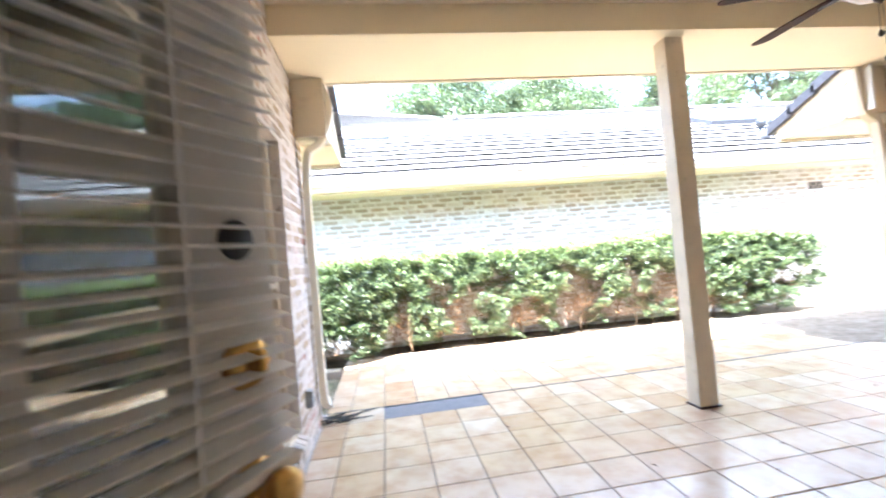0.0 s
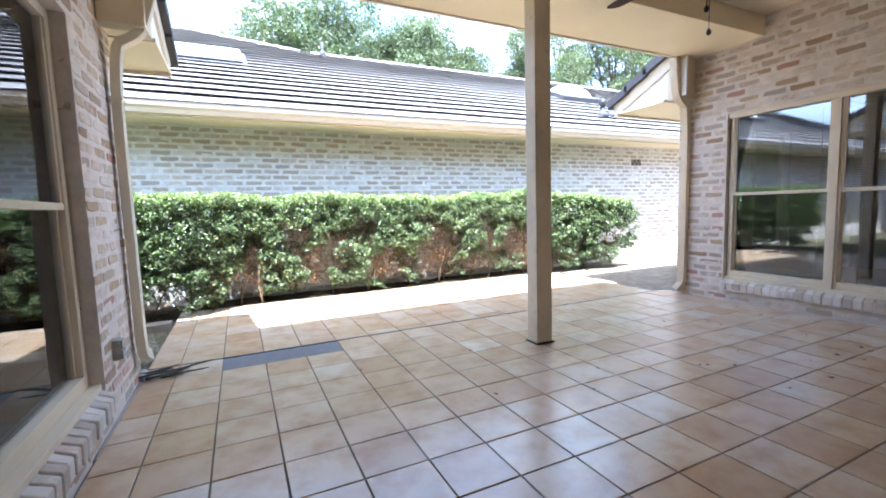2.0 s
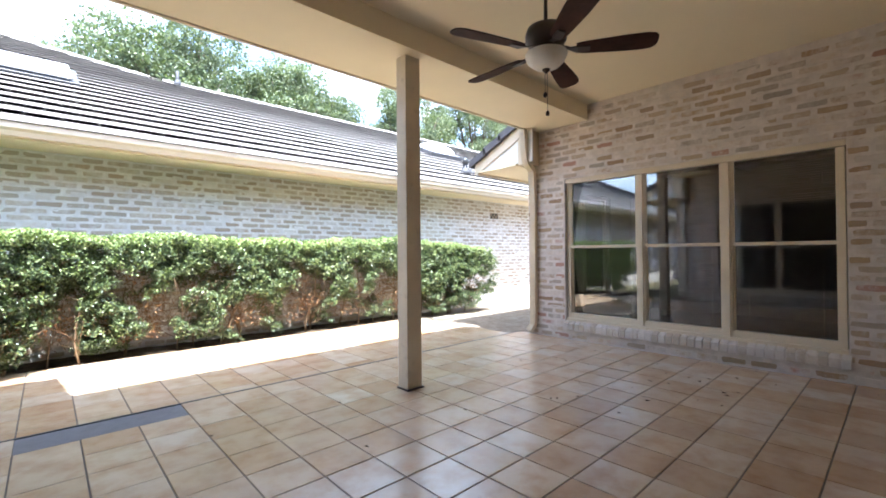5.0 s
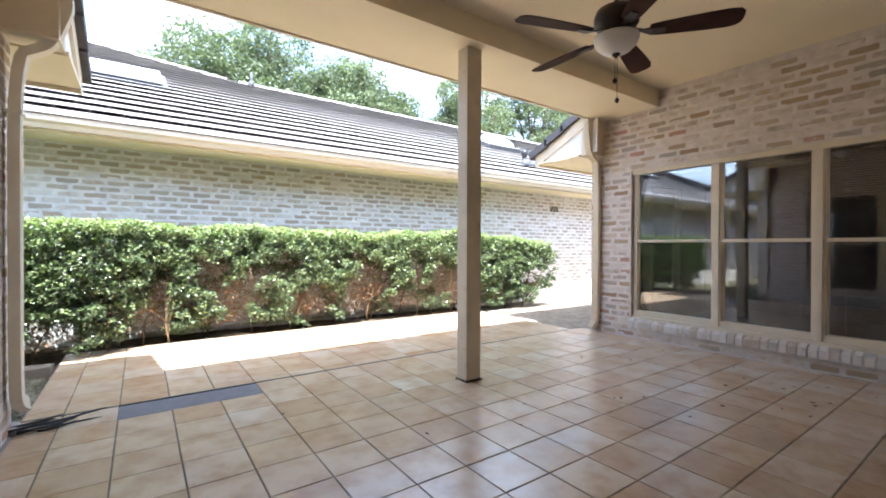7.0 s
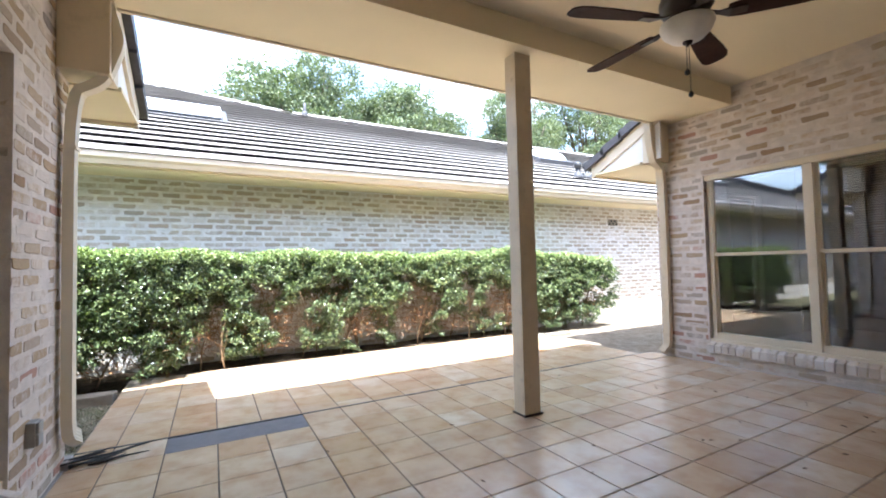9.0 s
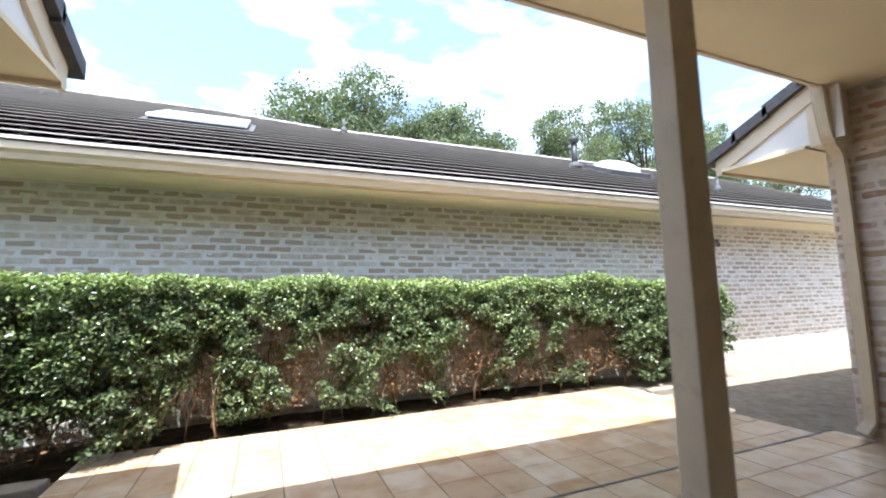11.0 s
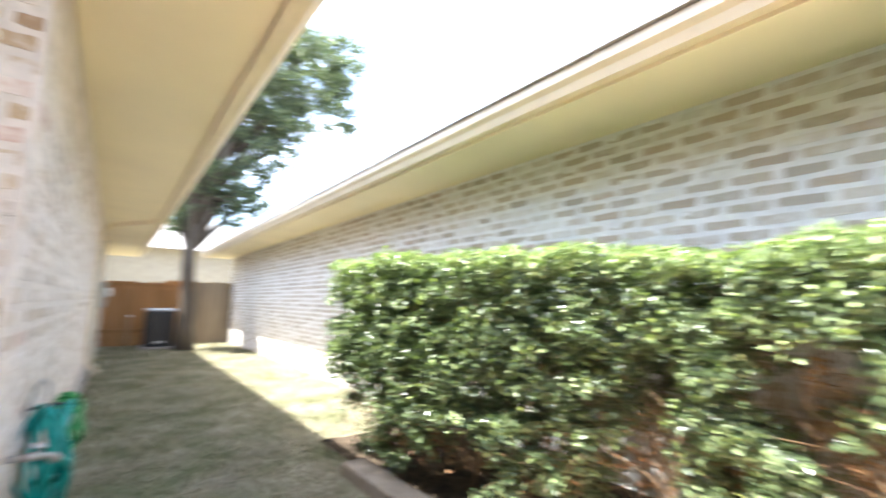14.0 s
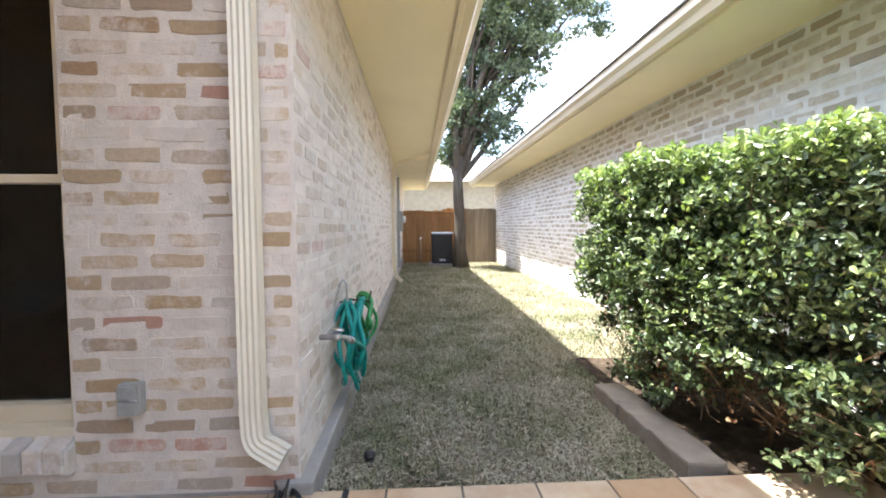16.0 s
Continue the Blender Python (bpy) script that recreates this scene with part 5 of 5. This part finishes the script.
# dark sticks and wires swept into the corner
wr = random.Random(12)
for k in range(11):
    cx, cy = -0.30 + wr.uniform(-0.14, 0.12), -0.235 + wr.uniform(-0.05, 0.06)
    a, ln = wr.uniform(-0.1, 0.75), wr.uniform(0.18, 0.38)
    z = 0.006 + 0.004 * k
    d = Vector((math.cos(a), math.sin(a), 0))
    b = 0.03 * wr.uniform(-1, 1)
    pts = [Vector((cx, cy, z)) + d * ln * (i / 5 - 0.5) + Vector((-d.y, d.x, 0)) * b * math.sin(math.pi * i / 5) + Vector((0, 0, 0.012 * (k % 3) * i / 5)) for i in range(6)]
    tagged(mesh_ob("twig", sweep(pts, ring(1.0, 6), (0, 0, 1), [wr.uniform(0.004, 0.009)] * 5 + [0.002], True), M_BLACK), "thin black twig lying on the tiles", "twig", "twigs in the corner")

# fallen leaves and crumbs
lr = random.Random(31)
spots = [(2.485, -1.70), (3.37, -2.14), (2.20, -1.95)]
spots += [(lr.gauss(4.45, 0.45), lr.gauss(-2.75, 0.42)) for _ in range(26)] + [(lr.uniform(3.0, 5.2), lr.uniform(-3.0, -0.6)) for _ in range(14)] + [(lr.uniform(0.3, 5.0), lr.uniform(-2.6, -0.2)) for _ in range(8)]
M_DEAD = wood_mat("dead_leaf", (0.05, 0.028, 0.015), (0.13, 0.075, 0.04), 30, (1, 1, 1))
for x, y in spots:
    if not (XL + 0.1 < x < XR - 0.08 and YS + 0.3 < y):
        continue
    s, a = lr.uniform(0.010, 0.022), lr.uniform(0, 6.28)
    bm = bmesh.new()
    rim = [(-1, 0, 0.12), (-0.35, 0.42, 0.28), (0.4, 0.36, 0.24), (1, 0, 0.1), (0.4, -0.38, 0.3), (-0.4, -0.4, 0.2)]
    vs = [bm.verts.new((p * s, q * s, 0.003 + r * s)) for p, q, r in rim]
    c = bm.verts.new((0, 0, 0.003))
    for i in range(6):
        bm.faces.new((c, vs[i], vs[(i + 1) % 6]))
    bmesh.ops.transform(bm, matrix=Matrix.Translation((x, y, 0.0)) @ pose(0, 0, 0, 0, 0, math.degrees(a)), verts=bm.verts[:])
    bmesh.ops.solidify(bm, geom=bm.faces[:], thickness=0.0012)
    tagged(mesh_ob("fallen_leaf", bm, M_DEAD), "small brown dry leaf on the tiles", "leaf", "fallen leaves on the patio")

# ---------------------------------------------------------------- grass
gr = np.random.default_rng(77)


def grass(name, x0, x1, y0, y1, n, h, label):
    c = np.stack([gr.uniform(x0, x1, n), gr.uniform(y0, y1, n), np.full(n, Z_LAWN)], 1)
    thin = np.array([noise.noise(Vector((a * 1.6, b * 1.6, 1.0))) for a, b in c[:, :2]])
    c = c[thin + gr.uniform(-0.1, 0.7, n) > 0.0]
    n = len(c)
    ang = gr.uniform(0, 6.283, n)
    d = np.stack([np.cos(ang), np.sin(ang), np.zeros(n)], 1)
    s = np.stack([-np.sin(ang), np.cos(ang), np.zeros(n)], 1)
    k = h * gr.uniform(0.5, 1.4, (n, 1))
    w = 0.0032 * gr.uniform(0.7, 1.3, (n, 1))
    lean = gr.uniform(0.25, 1.5, (n, 1))
    up = np.array([[0, 0, 1.0]])
    mid = c + up * k * 0.6 + d * k * lean * 0.3
    tip = c + up * k * (1.0 - 0.35 * np.minimum(lean, 1.2)) + d * k * lean
    v = np.stack([c - s * w, c + s * w, mid + s * w * 0.8, mid - s * w * 0.8, tip], 1).reshape(-1, 3)
    i = (np.arange(n) * 5)[:, None]
    f = [*(i + np.array([[0, 1, 2, 3]])).tolist(), *(i + np.array([[3, 2, 4]])).tolist()]
    tagged(cloud_mesh(name, v, f, M_GRASS), label, "grass", "", "stuff")


grass("lawn_grass", -4.2, XL - 0.0, YC + 0.06, 1.66, 52000, 0.045, "dry mixed green and straw lawn grass")
grass("lawn_grass", -12.3, -4.2, YC + 0.06, YN, 42000, 0.05, "dry mixed green and straw lawn grass")
def litter(name, x0, x1, y0, y1, n, label):
    """Dead clippings lying flat between the blades."""
    c = np.stack([gr.uniform(x0, x1, n) , gr.uniform(y0, y1, n), Z_LAWN + gr.uniform(0.012, 0.04, n)], 1)
    patchy = np.array([noise.noise(Vector((a * 2.2, b * 2.2, 4.0))) for a, b in c[:, :2]])
    c = c[patchy + np.interp(c[:, 0], [x0, x1], [-0.45, 0.45]) + gr.uniform(-0.35, 0.35, n) > 0.0]
    n = len(c)
    ang = gr.uniform(0, 6.283, n)
    d = np.stack([np.cos(ang), np.sin(ang), gr.uniform(-0.3, 0.3, n)], 1) * gr.uniform(0.008, 0.026, (n, 1))
    w = np.stack([-np.sin(ang), np.cos(ang), np.zeros(n)], 1) * gr.uniform(0.002, 0.007, (n, 1))
    v = np.stack([c - d - w, c + d - w * 0.4, c + d + w * 0.4, c - d + w], 1).reshape(-1, 3)
    f = (np.arange(n) * 4)[:, None] + np.array([[0, 1, 2, 3]])
    tagged(cloud_mesh(name, v, f.tolist(), M_LITTER), label, "litter", "", "stuff")


litter("lawn_litter", -3.4, XL - 0.01, YC + 0.06, 1.50, 9000, "grey-brown dead clippings and leaf litter on the lawn")
grass("lawn_grass", -4.2, -2.2, 1.66, YN, 12000, 0.045, "dry straw-coloured grass by the hedge end")

# ---------------------------------------------------------------- bricks
VAR = []
bv = random.Random(99)
for k in range(8):
    L, H = BRICK - 0.026, COURSE - 0.023
    c = 0.010
    pts = [(-L / 2 + c, -H / 2), (-L / 8, -H / 2), (L / 6, -H / 2), (L / 2 - c, -H / 2), (L / 2, -H / 2 + c), (L / 2, H / 2 - c),
           (L / 2 - c, H / 2), (L / 7, H / 2), (-L / 6, H / 2), (-L / 2 + c, H / 2), (-L / 2, H / 2 - c), (-L / 2, -H / 2 + c)]
    rimp = [(x + bv.uniform(-0.007, 0.007), -0.009, z + bv.uniform(-0.0055, 0.0055)) for x, z in pts]
    inner = [(p[0] * 0.955, bv.uniform(-0.001, 0.003), p[2] * 0.84) for p in rimp]
    VAR.append(np.array(rimp + inner))
BF = [(i, (i + 1) % 12, 12 + (i + 1) % 12, 12 + i) for i in range(12)] + [tuple(range(12, 24))]
BRICK_MESH = {}


def brick_mesh(k, mat):
    if (k, mat.name) not in BRICK_MESH:
        me = bpy.data.meshes.new("brick")
        me.from_pydata(VAR[k].tolist(), [], BF)
        me.materials.append(mat)
        BRICK_MESH[k, mat.name] = me
    return BRICK_MESH[k, mat.name]


def lay_bricks(wall, origin, along, out, length, z0, z1, holes, near, mat, seed, shift=0.0):
    """Running bond on one wall face. near(u, z) says which bricks are parts of their own; the others are joined."""
    r = random.Random(seed)
    U, N, O = Vector(along), Vector(out), Vector(origin)
    rot = Matrix((U, N, Vector((0, 0, 1)))).transposed().to_4x4()
    vs, fs, single = [], [], 0
    row, z = 0, z0
    R3 = np.array(rot.to_3x3())
    while z + COURSE * 0.6 < z1:
        u = -((row % 2) * BRICK / 2) - shift - r.uniform(0.0, 0.06)
        while u < length:
            a, b = max(u, 0.0) + 0.0, min(u + BRICK, length)
            h0, h1 = z + 0.004, z + COURSE - 0.004
            for p, q, s, t in holes:
                if h1 > s and h0 < t and b > p and a < q:
                    if a < p:
                        b = min(b, p)
                    elif b > q:
                        a = max(a, q)
                    else:
                        a = b
            if b - a > 0.045:
                k = r.randrange(8)
                sx = (b - a - 0.014) / (BRICK - 0.016) * r.uniform(0.88, 1.03)
                c = O + U * ((a + b) / 2 + r.uniform(-0.006, 0.006)) + Vector((0, 0, z + COURSE / 2 + r.uniform(-0.003, 0.003)))
                push = r.uniform(-0.0060, -0.0018)
                if near((a + b) / 2, z) and single < 300:
                    single += 1
                    ob = new("brick", brick_mesh(k, mat))
                    ob.parent = wall
                    ob.matrix_basis = Matrix.Translation(c + N * push) @ rot @ pose(0, 0, 0, 0, r.uniform(-0.6, 0.6), 0) @ Matrix.Diagonal((sx, 1, 1, 1))
                else:
                    p = VAR[k] * np.array([sx, 1, 1])
                    p = p @ R3.T + np.array(c + N * push)
                    n = len(vs) * 24
                    vs.append(p)
                    fs.extend(tuple(i + n for i in f) for f in BF)
            u += BRICK
        z += COURSE
        row += 1
    if vs:
        ob = cloud_mesh("brickwork", np.concatenate(vs), fs, mat)
        ob.parent = wall
        tagged(ob, kind="stuff")


lay_bricks(wall_w, (XL, YC - 0.004, 0.0), (0, -1, 0), (1, 0, 0), YC - YS, 0.006, 3.1, [(0.872, 3.112, 0.13, 2.262)], lambda u, z: u < 0.95 or z < 0.3, M_BRICK, 1)
lay_bricks(wall_n, (XL + 0.0, YC, 0.0), (-1, 0, 0), (0, 1, 0), 14.2, 0.05, 2.45, [], lambda u, z: u < 2.4, M_BRICK_SIDE, 2, 0.06)
lay_bricks(wall_e, (XR, YS, 0.0), (0, 1, 0), (-1, 0, 0), YC - YS, 0.006, 3.12, [(0.762, 3.612, 0.13, 2.2)], lambda u, z: u > 1.9, M_BRICK, 3)
lay_bricks(wall_nb, (-13.0, YN, 0.0), (1, 0, 0), (0, -1, 0), 30.0, -0.1, 2.43, [(21.11, 21.43, 2.01, 2.17)], lambda u, z: z > 1.2 and 11.6 < u < 16.2, M_BRICK_N, 4)
lay_bricks(wall_s, (0.46, YS, 0.0), (1, 0, 0), (0, 1, 0), XR - 0.46, 0.006, 3.1, [], lambda u, z: False, M_BRICK, 6)


def rowlock(wall, x, sgn, y0, y1):
    """Sloping brick-on-edge sill under a window."""
    r = random.Random(17)
    y = y0
    t = thing("brick_sill", (x, (y0 + y1) / 2, 0.13), "sloping sill of limewashed bricks set on edge", "window sill", "", "structure")
    solid("sill_bed", prism([(x - sgn * 0.12, 0.12), (x + sgn * 0.035, 0.12), (x + sgn * 0.035, 0.215), (x - sgn * 0.12, 0.262)], "y", y0 + 0.012, y1 - 0.014), M_MORTAR, "mortar bed of the brick sill", "window sill")
    while y < y1 - 0.03:
        w = 0.066 + r.uniform(-0.003, 0.003)
        o = r.uniform(-0.004, 0.006)
        bm = prism([(x - sgn * 0.11, 0.14), (x + sgn * (0.045 + o), 0.128), (x + sgn * (0.047 + o), 0.218 + o), (x - sgn * 0.02, 0.252), (x - sgn * 0.11, 0.272)], "y", y, min(y + w, y1))
        bmesh.ops.bevel(bm, geom=bm.edges[:], offset=0.005, segments=1, affect="EDGES")
        part("brick", bm, M_BRICK_SIDE, t)
        y += w + 0.012


lay_bricks(wall_w, (XL - 0.003, -1.05, 0.0), (-1, 0, 0), (0, -1, 0), 0.10, 0.29, 2.26, [], lambda u, z: False, M_BRICK, 8, 0.12)
lay_bricks(wall_e, (XR + 0.003, -0.79, 0.0), (1, 0, 0), (0, -1, 0), 0.085, 0.29, 2.2, [], lambda u, z: False, M_BRICK, 9, 0.12)
rowlock(wall_w, XL, 1, -3.31, -1.03)
rowlock(wall_e, XR, -1, -3.66, -0.76)

# ---------------------------------------------------------------- tiles
floor = thing("floor", (2.4, -1.0, -0.006), "patio floor of square terracotta-coloured tiles with dark joints", "floor", "", "structure")
TM = {}


def tile_mesh(w, d):
    key = (round(w, 3), round(d, 3))
    if key not in TM:
        me = bpy.data.meshes.new("tile")
        bm = boxes((-w / 2, w / 2, -d / 2, d / 2, -0.012, 0.0))
        bmesh.ops.bevel(bm, geom=[e for e in bm.edges if all(v.co.z > -0.001 for v in e.verts)], offset=0.004, segments=2, affect="EDGES", profile=0.5)
        bm.to_mesh(me)
        bm.free()
        me.materials.append(M_TILE)
        TM[key] = me
    return TM[key]


TX, TY = 0.3140, 0.3075
xs = [XL + 0.003] + [TX * i for i in range(-1, 18) if TX * i < XR - 0.02] + [XR - 0.003]
ys_s = [-TY * j for j in range(0, 15)][::-1]
ys_s[0] = YS + 0.003
ys_n = [0.010] + [0.165 + TILE * i for i in range(0, 7)] + [2.195]
rest = bmesh.new()
tr_ = random.Random(55)
n_tile = 0
for ys, x_end in ((ys_s, XR), (ys_n, 5.20)):
    for y0, y1 in zip(ys, ys[1:]):
        for x0, x1 in zip(xs, xs[1:]):
            x1 = min(x1, x_end)
            if x1 - x0 < 0.03 or y1 - y0 < 0.02:
                continue
            if y1 == 0.0 and -0.01 < x0 < 0.93:
                continue
            w, d = x1 - x0 - 0.007, y1 - y0 - 0.007
            cx, cy = (x0 + x1) / 2, (y0 + y1) / 2
            dz = tr_.uniform(-0.0012, 0.0008)
            if cy > -2.60 and n_tile < 300:
                n_tile += 1
                ob = new("tile", tile_mesh(w, d))
                under(ob, floor)
                ob.matrix_basis = Matrix.Translation((cx, cy, dz)) @ pose(0, 0, 0, tr_.uniform(-0.15, 0.15), tr_.uniform(-0.15, 0.15), 0)
            else:
                k = tile_mesh(w, d)
                n0 = len(rest.verts)
                rest.from_mesh(k)
                rest.verts.ensure_lookup_table()
                for v in rest.verts[n0:]:
                    v.co += Vector((cx, cy, dz))
tagged(part("tiles_at_the_back", rest, M_TILE, floor), kind="stuff")
solid("bare_strip", boxes((0.0, 0.94, -0.304, -0.006, -0.012, -0.0035)), M_PATCH, "bluish bare bedding where three tiles are missing", "floor")
solid("expansion_joint", boxes((XL + 0.002, XR - 0.02, -0.010, 0.012, -0.03, 0.003), bevel=0.002), M_BLACK, "dark open joint across the patio tiles", "joint")
solid("foundation_corner", boxes((XL - 0.02, XL + 0.012, YC - 1.2, YC + 0.03, -0.1, 0.006)), M_CONC, "grey concrete edge under the brick wall", "footing")
